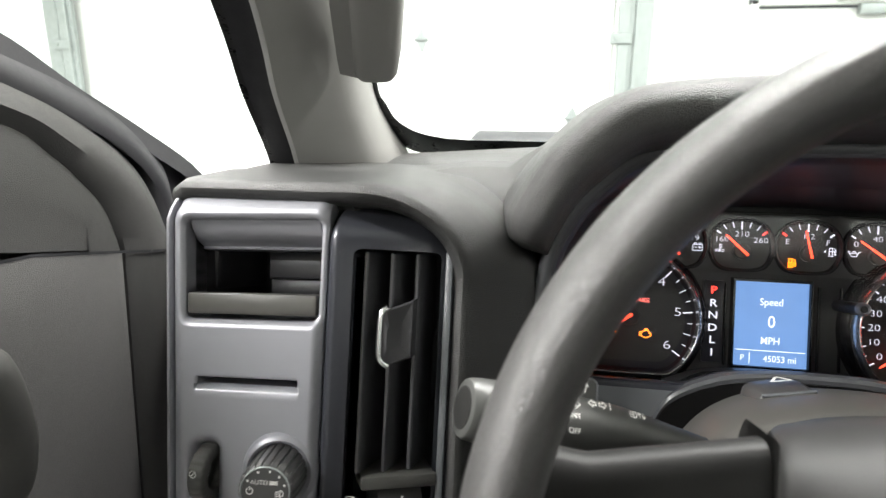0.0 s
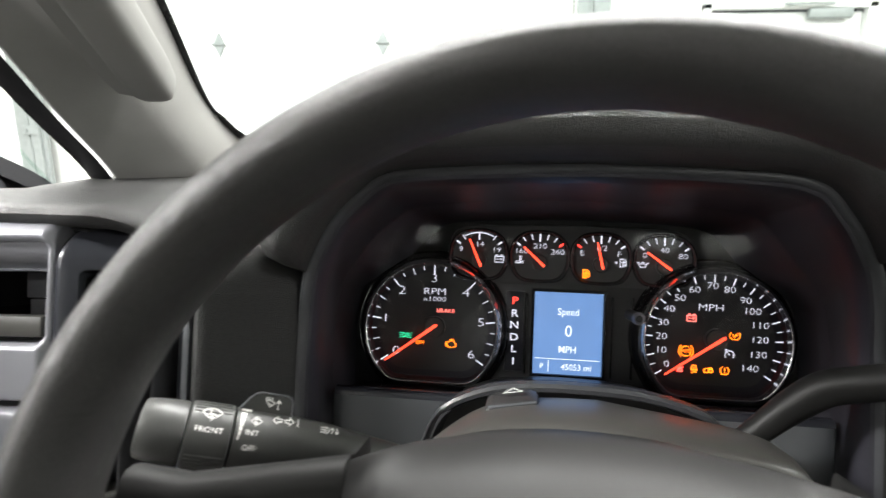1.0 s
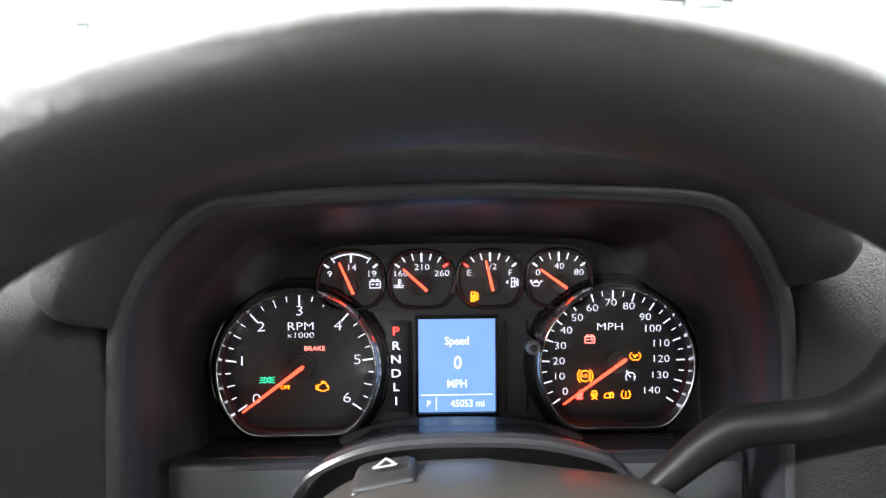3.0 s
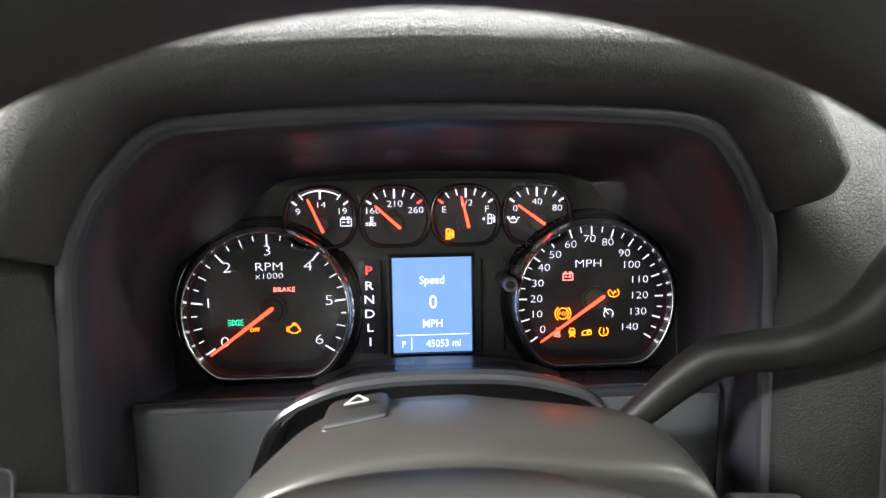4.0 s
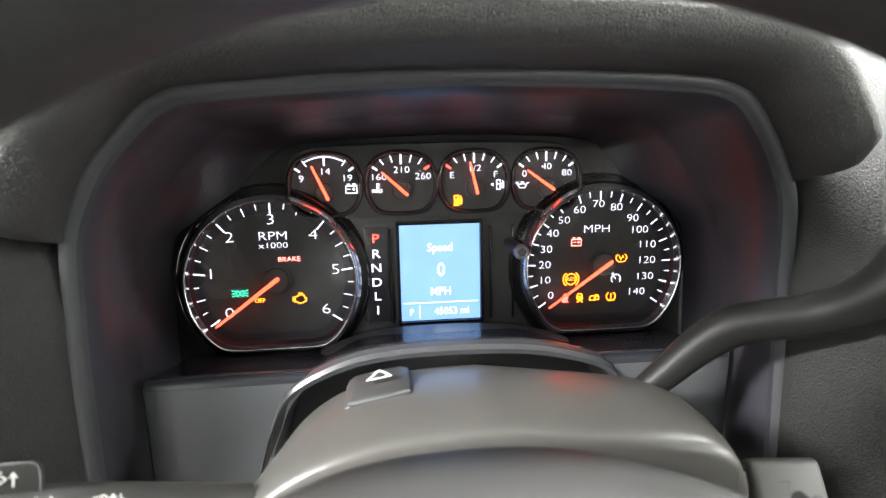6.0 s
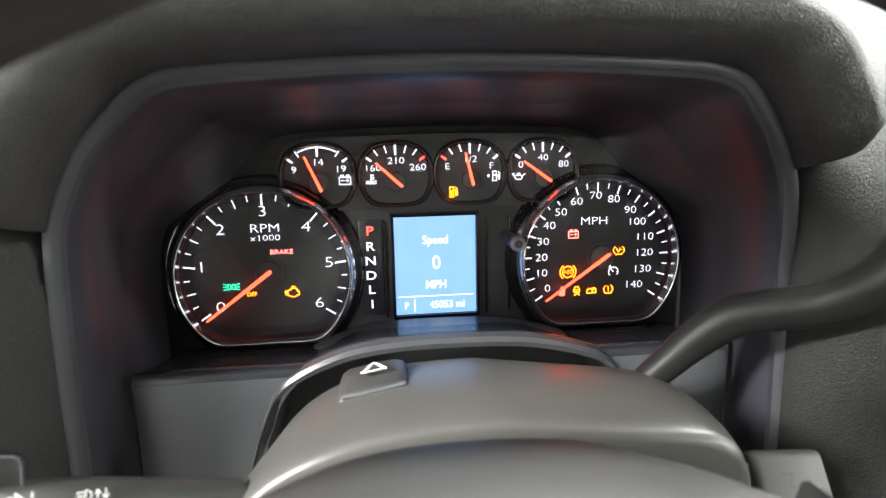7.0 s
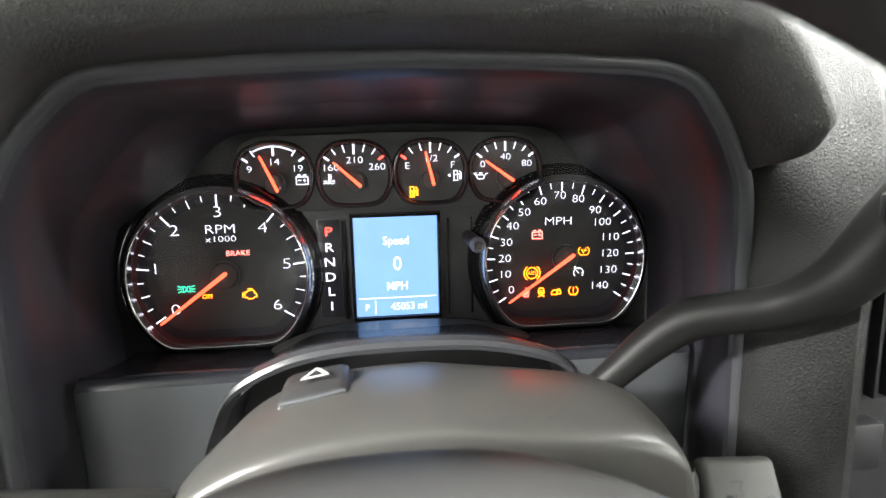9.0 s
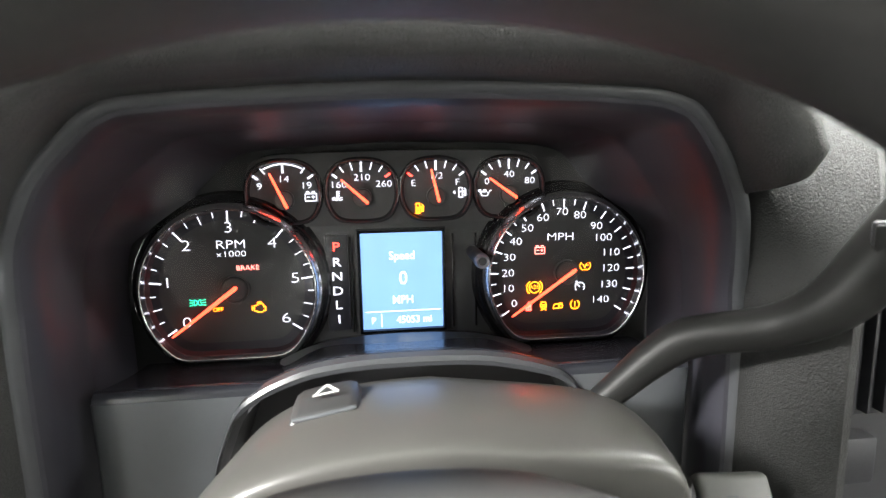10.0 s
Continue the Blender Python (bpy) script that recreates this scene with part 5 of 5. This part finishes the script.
knob_part("head_lamp_sign", strokes([arc(0, 0, 1, 90, -90, 8) + [(0, 1)]] + [[(-0.4, k), (-1.4, k - 0.3)] for k in (-0.7, 0, 0.7)], 0.0005, 0.0076, -0.0006, 0.0016, KY), PRINT, smooth=0)
for a in (150, 112, 78, 48, 20):
    knob_part("dot", disc(0.0102 * math.cos(radians(a)), KY, 0.0102 * math.sin(radians(a)), 0.0006, 0.001, 8), PRINT, smooth=0)

roller = thing("dimmer_wheel", (-0.3600, -0.195, -0.068), "black ribbed thumbwheel in the switch panel", "thumbwheel")
rows = []
for i in range(96):
    a = 2 * math.pi * i / 96
    r = 0.0156 - 0.0005 * (i % 4 == 0)
    rows.append([Vector((-0.3625 + dx, -0.1900 + (r + dr) * math.cos(a), -0.0690 + (r + dr) * math.sin(a))) for dx, dr in ((-0.0045, -0.006), (-0.0045, -0.0012), (-0.0037, -0.0002), (0.0, 0.0004), (0.0037, -0.0002), (0.0045, -0.0012), (0.0045, -0.006))])
part("wheel", loft(rows, ring=True), KEY_GREY, roller)
part("well", box(-0.3675, -0.1700, -0.0700, 0.026, 0.004, 0.040, 0.001), BLACK, roller)
part("sign", strokes([arc(0, 0, 1, 0, 360, 10), [(-0.5, -0.5), (0.5, 0.5)]], 0.0004, -0.3625, -0.0650, 0.0018, -0.2068), PRINT, roller, smooth=0)


# ---- air vent ----
def vent_depth(x):
    return -0.1905 + (x + 0.2935) * 0.50 + 6.0 * max(0.0, x + 0.27) ** 2


vent = thing("air_vent", (-0.265, -0.16, 0.0), "dark satin air vent with three upright vanes", "air vent")
xv = [-0.2990, -0.2986, -0.2980, -0.2972, -0.2962, -0.2950, -0.2935, -0.290, -0.286, -0.2855, -0.285, -0.284, -0.283, -0.282, -0.27, -0.255, -0.2435, -0.241, -0.238, -0.236]
zv = [-0.30, -0.2, -0.12, -0.098, -0.0975, -0.097, -0.096, -0.095, -0.094, -0.09, -0.068, -0.062, -0.03, 0.0, 0.03, 0.05, 0.055, 0.056, 0.057, 0.058, 0.059, 0.0595, 0.060, 0.065, 0.07, 0.075, 0.08, 0.085, 0.089]
part("surround", plate(xv, zv, [(-0.286, -0.2410, -0.098, 0.060, 0.0045)], lambda x, z: vent_depth(x) + 0.028 * max(0.0, (z - 0.062) / 0.028) ** 2 + 0.005 * max(0.0, (-0.2935 - x) / 0.0055) ** 2), SATIN_DARK, vent)
part("throat", loft([[Vector((x, vent_depth(x) + d, z)) for x, z in ((-0.286, -0.098), (-0.241, -0.098), (-0.241, 0.060), (-0.286, 0.060), (-0.286, -0.098))] for d in (0.006, 0.04, 0.07)] + [[Vector((-0.262, -0.08, -0.02))] * 5]), VANE, vent)
for x in (-0.281, -0.2675, -0.2545):
    y = vent_depth(x) + 0.006
    rows = []
    for s, w in ((0.0, 0.0006), (0.0006, 0.0011), (0.002, 0.0014), (0.012, 0.0013), (0.030, 0.0008)):
        rows.append([Vector((x + w + s * 0.18, y + s, z)) for z in (-0.066, 0.058)] + [Vector((x - w + s * 0.18, y + s, z)) for z in (0.058, -0.066)])
    part("vane", loft(rows, loop=True, cap=True), VANE, vent)
part("vent_floor", box(-0.2635, -0.158, -0.071, 0.044, 0.03, 0.008, 0.002, pose(0, 0, 0, 0, 0, 26)), KEY_GREY, vent)
part("bright_edge", box(-0.2362, -0.1580, -0.02, 0.0046, 0.006, 0.162, 0.0016), LOWER, vent)
TAB = ((-0.2690, 0.0005), (-0.2690, 0.0240), (-0.2668, 0.0270), (-0.2535, 0.0325), (-0.2535, 0.0), (-0.2650, -0.0040), (-0.2682, -0.0025))
tab_mid = (sum(p[0] for p in TAB) / len(TAB), sum(p[1] for p in TAB) / len(TAB))
rows = []
for k, d in ((1.0, 0.008), (1.0, -0.0035), (0.93, -0.0050), (0.4, -0.0052)):
    rows.append([Vector((tab_mid[0] + (x - tab_mid[0]) * k, vent_depth(x) + d, tab_mid[1] + (z - tab_mid[1]) * k)) for x, z in TAB])
tab = part("vane_tab", loft(rows, loop=True, cap=True), BLACK, vent, "black tab with a chrome edge", smooth=20)
part("chrome_edge", tube(curve_through([(-0.2655, vent_depth(-0.2655) - 0.0045, -0.0045), (-0.2695, vent_depth(-0.2695) - 0.0045, 0.0), (-0.2700, vent_depth(-0.2700) - 0.0045, 0.0120), (-0.2695, vent_depth(-0.2695) - 0.0045, 0.0245), (-0.2665, vent_depth(-0.2665) - 0.0045, 0.0280)], 20), 0.0017, 10, up=(0, 1, 0)), CHROME, tab)
part("flow_wheel", tube([(-0.274, -0.166, -0.0845), (-0.252, -0.152, -0.0845)], [0.012, 0.012], 40, up=(0, 1, 0)), KNOB, vent)
part("flow_mark", box(-0.256, -0.168, -0.083, 0.0012, 0.001, 0.006), PRINT, vent, smooth=0)
part("flow_sign", strokes([[(-1, -1), (1, -1), (1, 1), (-1, 1), (-1, -1)], [(-1, -1), (1, 1)]], 0.0004, -0.281, -0.078, 0.0022, -0.1865), PRINT, vent, smooth=0)

# lower dash, beneath both panels, and the middle stack
part("knee_panel", box(-0.08, -0.10, -0.32, 0.66, 0.10, 0.20, 0.02), LEATHER, dash)
stack = thing("centre_stack", (0.42, -0.15, -0.15), "dark centre console stack beside the gear lever", "centre stack")
part("stack_body", box(0.411, -0.045, -0.14, 0.36, 0.09, 0.42, 0.012, seg=3), RUBBER, stack)
part("stack_vent", box(0.265, -0.092, 0.01, 0.05, 0.012, 0.13, 0.004), BLACK, stack)
for i in range(4):
    part("stack_vane", box(0.250 + 0.010 * i, -0.098, 0.01, 0.0022, 0.014, 0.12, 0.0005), RUBBER, stack)
part("stack_button", box(0.2475, -0.092, -0.082, 0.052, 0.018, 0.030, 0.003), RUBBER, stack)

# ---- stalk on the column ----
stalk = thing("wiper_stalk", (-0.10, -0.17, -0.035), "black wiper and turn signal stalk with white signs", "stalk")
A, B = Vector((-0.095, -0.168, -0.038)), Vector((-0.217, -0.228, -0.0110))
axis = (B - A).normalized()


def along(s, out=0.0, ang=0.0):
    u = Vector((0, 0, 1))
    side = axis.cross(u).normalized()
    u = side.cross(axis)
    return A + (B - A) * s + out * (math.cos(ang) * u + math.sin(ang) * side)


part("barrel", tube([along(s) for s in (0.0, 0.12, 0.25, 0.38, 0.50, 0.60, 0.698)], [0.0070, 0.0092, 0.0116, 0.0140, 0.0151, 0.0154, 0.0154], 32), STALK, stalk)
part("twist_ring", tube([along(s) for s in (0.704, 0.708, 0.846, 0.850)], [0.0146, 0.0157, 0.0155, 0.0144], 48), STALK, stalk)
for k in range(40):
    if 250 < (-20 + 9 * k) % 360 < 330:
        continue
    ang = radians(-20 + 9 * k)
    part("ring_rib", tube([along(0.716, 0.0155, ang), along(0.838, 0.0153, ang)], 0.0006, 6), STALK, stalk)
part("tip", tube([along(s) for s in (0.854, 0.864, 0.95, 0.985, 0.996, 1.0)], [0.0144, 0.0151, 0.0146, 0.0140, 0.0132, 0.0116], 40), STALK, stalk)
part("end_cap", tube([along(0.997), along(1.003), along(1.004)], [0.0102, 0.0098, 0.0088], 32), LEVER, stalk, "dark round end cap")
pd = [along(0.500, 0.010, 0.1), along(0.512, 0.0215, 0.1), along(0.520, 0.0232, 0.1), along(0.535, 0.0240, 0.1), along(0.630, 0.0240, 0.1), along(0.645, 0.0232, 0.1), along(0.664, 0.0205, 0.1), along(0.705, 0.012, 0.1)]
d3 = Vector((0.0008, -0.0022, 0.0008))
part("wash_paddle", loft([[p + d3 for p in pd], [p - d3 for p in pd]], loop=True, cap=True), STALK, stalk, smooth=0)
part("paddle_edge", tube([p + d3 for p in pd], 0.00045, 8), LOWER, stalk, "pale edge of the paddle")


def on_stalk(bm, s, out, ang):
    """Lays a small drawing, made about the origin, on the stalk's skin."""
    p, q = along(s, out, ang), along(s, out + 0.01, ang)
    n = (q - p).normalized()
    x = -axis
    z = x.cross(n) * -1
    m = Matrix((x, -n, z)).transposed().to_4x4()
    bm.transform(Matrix.Translation(p) @ m)
    return bm


wiper = [arc(0, -1.2, 2.3, 40, 140, 10) + [(-0.55, -0.75), (0.55, -0.75), (1.76, 0.28)], arc(0, -1.2, 1.2, 55, 125, 5), [(0.1, -0.7), (-0.5, 0.85)], [(0, -1.3), (0, -0.75)]]
spray = [[(-0.9, 1.35), (-0.6, 1.8)], [(-0.1, 1.45), (0.1, 1.9)], [(0.6, 1.35), (1.0, 1.75)]]
arrows = [[(-2.4, 0), (-1.4, 0.9), (-1.4, 0.35), (-0.4, 0.35), (-0.4, -0.35), (-1.4, -0.35), (-1.4, -0.9), (-2.4, 0)], [(2.4, 0), (1.4, 0.9), (1.4, 0.35), (0.4, 0.35), (0.4, -0.35), (1.4, -0.35), (1.4, -0.9), (2.4, 0)], [(3.4, -0.9), (3.4, 0.9)]]
beams = [arc(0, 0, 1, 90, -90, 8) + [(0, 1)]] + [[(-0.4, k), (-1.4, k)] for k in (-0.7, 0, 0.7)] + [[(2, -0.8), (2, 0.8)], [(1.5, 0.2), (2, 0.85), (2.5, 0.2)], [(3.4, 0.8), (3.4, -0.8)], [(2.9, -0.2), (3.4, -0.85), (3.9, -0.2)]]
SIGNS = [(0.780, 0.0160, -50, strokes(wiper, 0.0005, 0, 0.0040, 0.0025, 0)), (0.780, 0.0160, -50, text("FRONT", 0, -0.0040, 0.0027, 0)),
         (0.636, 0.0159, -50, strokes(wiper + spray, 0.0004, 0.0006, 0.0030, 0.0015, 0)), (0.640, 0.0159, -50, text("INT", 0, -0.0028, 0.0027, 0)), (0.640, 0.0159, -72, text("OFF", 0, -0.0035, 0.0026, 0)),
         (0.540, 0.0158, -50, strokes(arrows, 0.0005, 0, 0.0055, 0.0021, 0)), (0.385, 0.0146, -50, strokes(beams, 0.0005, 0, 0.0045, 0.0017, 0))]
SIGNS += [(0.668, 0.0156, a, box(0, 0, 0, 0.0048, 0.0003, 0.0013)) for a in (-2, -10)]
SIGNS += [(0.676 + 0.001 * k, 0.0156, -22 - 8 * k, box(0, 0, 0, 0.0026 - 0.0003 * k, 0.0003, 0.0018)) for k in range(7)]
for s, out, ang, bm in SIGNS:
    part("sign", on_stalk(bm, s, out, radians(ang)), PRINT, stalk, smooth=0)
bm = strokes(wiper + spray + [[(2.9, -1.3), (2.9, 1.3)], [(2.3, 0.5), (2.9, 1.4), (3.5, 0.5)]], 0.0006, -0.002, 0, 0.0017, 0)
q = along(0.580, 0.0192, 0.1) + Vector((0.0006, -0.0028, 0.0008))
bm.transform(Matrix.Translation(q) @ pose(0, 0, 0, 0, 8, 16))
part("sign", bm, PRINT, stalk, smooth=0)

# ---- driver's door (level frame) ----
door = thing("driver_door", (-0.60, -0.4, -0.9), "dark grey moulded driver's door panel, closed", "car door", kind="structure", m=LEVEL)


def strip(lines, n=40):
    return loft([curve_through(l, n) for l in lines])


def seam(y):
    """Height of the joint between the upper and lower door panels."""
    return 0.049 - 0.216 * (max(y, -0.25) - 0.002)


sill = [(-1.6, 0.27), (-0.4, 0.265), (-0.2, 0.262), (-0.091, 0.237), (-0.015, 0.197), (0.06, 0.160), (0.15, 0.108), (0.20, 0.04), (0.21, -0.05)]
belt = [(-1.6, 0.255), (-0.4, 0.252), (-0.2, 0.242), (-0.097, 0.212), (-0.024, 0.182), (0.020, 0.158), (0.054, 0.131), (0.076, 0.095), (0.082, 0.03)]
ridge = [(-1.6, 0.235), (-0.4, 0.232), (-0.22, 0.225), (-0.099, 0.186), (-0.045, 0.160), (0.005, 0.125), (0.035, 0.09), (0.052, 0.05), (0.0545, 0.0395)]
inner = [(-1.6, 0.195), (-0.4, 0.200), (-0.22, 0.195), (-0.103, 0.172), (-0.06, 0.145), (-0.035, 0.122), (-0.014, 0.097), (-0.002, 0.065), (0.0, 0.045)]
part("outer_skin", strip([[(-0.60, y, z - 0.3) for y, z in sill], [(-0.578, y, z) for y, z in sill], [(-0.568, y - 0.004, z - 0.002) for y, z in sill], [(-0.565, y - 0.012, z - 0.02) for y, z in sill]]), RUBBER, door, m=LEVEL)
part("belt_seal", strip([[(-0.568, y + 0.010, z + 0.008) for y, z in belt], [(-0.565, y + 0.004, z + 0.004) for y, z in belt], [(-0.560, y, z) for y, z in belt], [(-0.557, y - 0.008, z - 0.008) for y, z in belt], [(-0.559, y - 0.012, z - 0.014) for y, z in belt]]), RUBBER, door, "black rubber belt seal", m=LEVEL)
part("upper_trim", strip([[(-0.565, y + 0.012, z + 0.014) for y, z in ridge], [(-0.559, y + 0.008, z + 0.008) for y, z in ridge], [(-0.555, y, z) for y, z in ridge], [(-0.553, y * 0.5 + iy * 0.5, z * 0.5 + iz * 0.5) for (y, z), (iy, iz) in zip(ridge, inner)], [(-0.560, y, z) for y, z in inner], [(-0.568, y - 0.004, z - 0.006) for y, z in inner]]), DOOR, door, m=LEVEL)
part("upper_insert", strip([[(-0.565, y, z) for y, z in inner], [(-0.561, y - 0.006, z - 0.007) for y, z in inner], [(-0.562, min(y, -0.02) - 0.02, seam(y) + 0.01 + (z - seam(y)) * 0.4) for y, z in inner], [(-0.563, min(y, -0.002), seam(min(y, -0.002)) + 0.003) for y, z in inner]]), DOOR, door, m=LEVEL)
part("lower_panel", loft([[Vector((x, y - 0.07 * max(0.0, -dz), seam(y) + dz)) for x, y in ((-0.562, -1.6), (-0.560, -0.4), (-0.558, -0.1), (-0.558, -0.012), (-0.562, -0.002), (-0.575, 0.001))] for dz in (-0.0005, -0.003, -0.04, -0.1, -0.25, -0.5)]), DOOR_SOFT, door, m=LEVEL)
part("front_panel", loft([[Vector((x, y - 0.07 * max(0.0, -dz), seam(y) + dz)) for x, y in ((-0.568, -0.001), (-0.5615, 0.001), (-0.557, 0.010), (-0.5555, 0.03), (-0.557, 0.050), (-0.563, 0.062), (-0.60, 0.09))] for dz in (-0.0005, -0.003, -0.04, -0.1, -0.3, -0.5)]), DOOR, door, m=LEVEL)
part("seam_gap", loft([[Vector((x, y, seam(y) + 0.0012 + dz)) for x, y in ((-0.5600, -0.6), (-0.5575, -0.1), (-0.5560, -0.012), (-0.5550, 0.004), (-0.5535, 0.02), (-0.5528, 0.035), (-0.5538, 0.050), (-0.560, 0.060))] for dz in (-0.0014, 0.0010)]), RUBBER, door, m=LEVEL, smooth=0)
part("pull_cup", tube(curve_through([(-0.548, -0.172, 0.025), (-0.540, -0.164, 0.005), (-0.538, -0.160, -0.04), (-0.542, -0.166, -0.075), (-0.550, -0.175, -0.09)], 16), [0.008, 0.013, 0.015, 0.016, 0.016, 0.016, 0.016, 0.016, 0.016, 0.016, 0.016, 0.016, 0.016, 0.015, 0.013, 0.011, 0.008], 16, up=(1, 0, 0)), KEY_GREY, door, "pale grey door pull", m=LEVEL)
glass = part("side_glass", loft([[(-0.574, y, z) for y, z in sill[:8]], [(-0.50, -0.45 + y * 0.6, 0.62) for y, z in sill[:8]]]), GLASS, door, m=LEVEL)
glass.visible_shadow = False

# ---- windscreen pillar with its grab handle (level frame) ----
pillar = thing("windscreen_pillar", (-0.38, 0.05, 0.14), "pale grey windshield pillar trim", "pillar", kind="structure", m=LEVEL)
stations = ((0.0, (-0.398, 0.030, 0.125), (-0.335, 0.212, 0.124)), (0.12, (-0.390, 0.0, 0.150), (-0.347, 0.152, 0.163)), (0.35, (-0.374, -0.060, 0.190), (-0.347, 0.090, 0.203)), (0.6, (-0.348, -0.138, 0.241), (-0.330, 0.010, 0.268)), (1.0, (-0.310, -0.30, 0.36), (-0.300, -0.12, 0.375)), (1.3, (-0.27, -0.50, 0.50), (-0.262, -0.28, 0.50)))
rows = []
for s, a, b in stations:
    a, b = Vector(a), Vector(b)
    mid = (a + b) / 2 + Vector((0.022, -0.012, -0.004))
    row = [a + Vector((-0.012, 0.012, 0.0))] + curve_through([a, a * 0.7 + b * 0.3 + Vector((0.017, -0.012, 0)), mid, a * 0.25 + b * 0.75 + Vector((0.014, -0.004, -0.002)), b], 14) + [b + Vector((-0.01, 0.02, 0.0))]
    rows.append(row)
cols = [curve_through([r[i] for r in rows], 24) for i in range(len(rows[0]))]
part("pillar_trim", loft(cols), PILLAR, pillar, m=LEVEL)
part("door_seal", strip([[Vector(a) + Vector((-0.002, -0.004, 0)) for s, a, b in stations], [Vector(a) + Vector((-0.008, -0.008, 0)) for s, a, b in stations], [Vector(a) + Vector((-0.020, -0.004, 0)) for s, a, b in stations], [Vector(a) + Vector((-0.026, 0.008, 0)) for s, a, b in stations]]), RUBBER, pillar, "black rubber door seal", m=LEVEL)
part("door_frame", strip([[Vector(a) + Vector((-0.0180, 0.001, 0)) for s, a, b in stations], [Vector(a) + Vector((-0.028, 0.002, 0)) for s, a, b in stations], [Vector(a) + Vector((-0.036, 0.020, 0)) for s, a, b in stations]]), FRIT, pillar, m=LEVEL)
# the black printed band along the glass's edge, curving from pillar to cowl
band_in = [(-0.262, -0.25, 0.480), (-0.298, -0.10, 0.360), (-0.323, 0.010, 0.268), (-0.342, 0.090, 0.202), (-0.341, 0.119, 0.183), (-0.336, 0.147, 0.166), (-0.313, 0.170, 0.152), (-0.265, 0.180, 0.146), (-0.16, 0.20, 0.143), (0.1, 0.23, 0.126), (0.5, 0.23, 0.122)]
band_out = [(-0.270, -0.25, 0.480), (-0.306, -0.10, 0.360), (-0.331, 0.010, 0.268), (-0.348, 0.090, 0.202), (-0.351, 0.119, 0.183), (-0.349, 0.152, 0.163), (-0.342, 0.190, 0.138), (-0.300, 0.205, 0.127), (-0.16, 0.22, 0.125), (0.1, 0.24, 0.115), (0.5, 0.24, 0.110)]
part("edge_band", strip([band_in, band_out], 60), FRIT, windscreen, "black printed edge band", m=LEVEL)
part("cowl", loft([[Vector((x, y, z)) for x in (-0.3, -0.2, 0.0, 0.4, 1.0)] for y, z in ((0.46, 0.10), (0.5, 0.130), (0.62, 0.138), (0.7, 0.12))]), RUBBER, windscreen, "black plastic cowl", m=LEVEL)

handle = thing("grab_handle", (-0.30, -0.1, 0.21), "pale grey grab handle on the windshield pillar", "grab handle", m=LEVEL)
p0, p1 = Vector((-0.304, -0.046, 0.206)), Vector((-0.225, -0.323, 0.359))
d = (p1 - p0).normalized()
side = d.cross(Vector((1, 0, 0))).normalized()
inw = Vector((1, 0.0, 0.0))
rows = []
for s, w, h in ((-0.004, 0.006, 0.010), (0.0, 0.009, 0.013), (0.008, 0.0115, 0.0155), (0.03, 0.0125, 0.0168), (0.1, 0.013, 0.017), (0.25, 0.013, 0.017), (0.33, 0.012, 0.016)):
    c = p0 + d * s
    row = []
    for j in range(28):
        a = 2 * math.pi * j / 28
        ca, sa = math.cos(a), math.sin(a)
        row.append(c + side * w * math.copysign(abs(ca) ** 0.5, ca) + inw * h * math.copysign(abs(sa) ** 0.5, sa))
    rows.append(row)
part("grip", loft(rows, loop=True, cap=True), PILLAR, handle, m=LEVEL)
rows = []
for s, w in ((-0.002, 0.006), (0.02, 0.009), (0.06, 0.010), (0.2, 0.010), (0.3, 0.009)):
    c = p0 + d * s
    rows.append([c - inw * 0.006 + side * w, c - inw * 0.026 + side * (w + 0.001) + d * 0.01, c - inw * 0.026 - side * (w + 0.001) + d * 0.01, c - inw * 0.006 - side * w])
part("handle_root", loft(rows, loop=True, cap=True), PILLAR, handle, m=LEVEL)
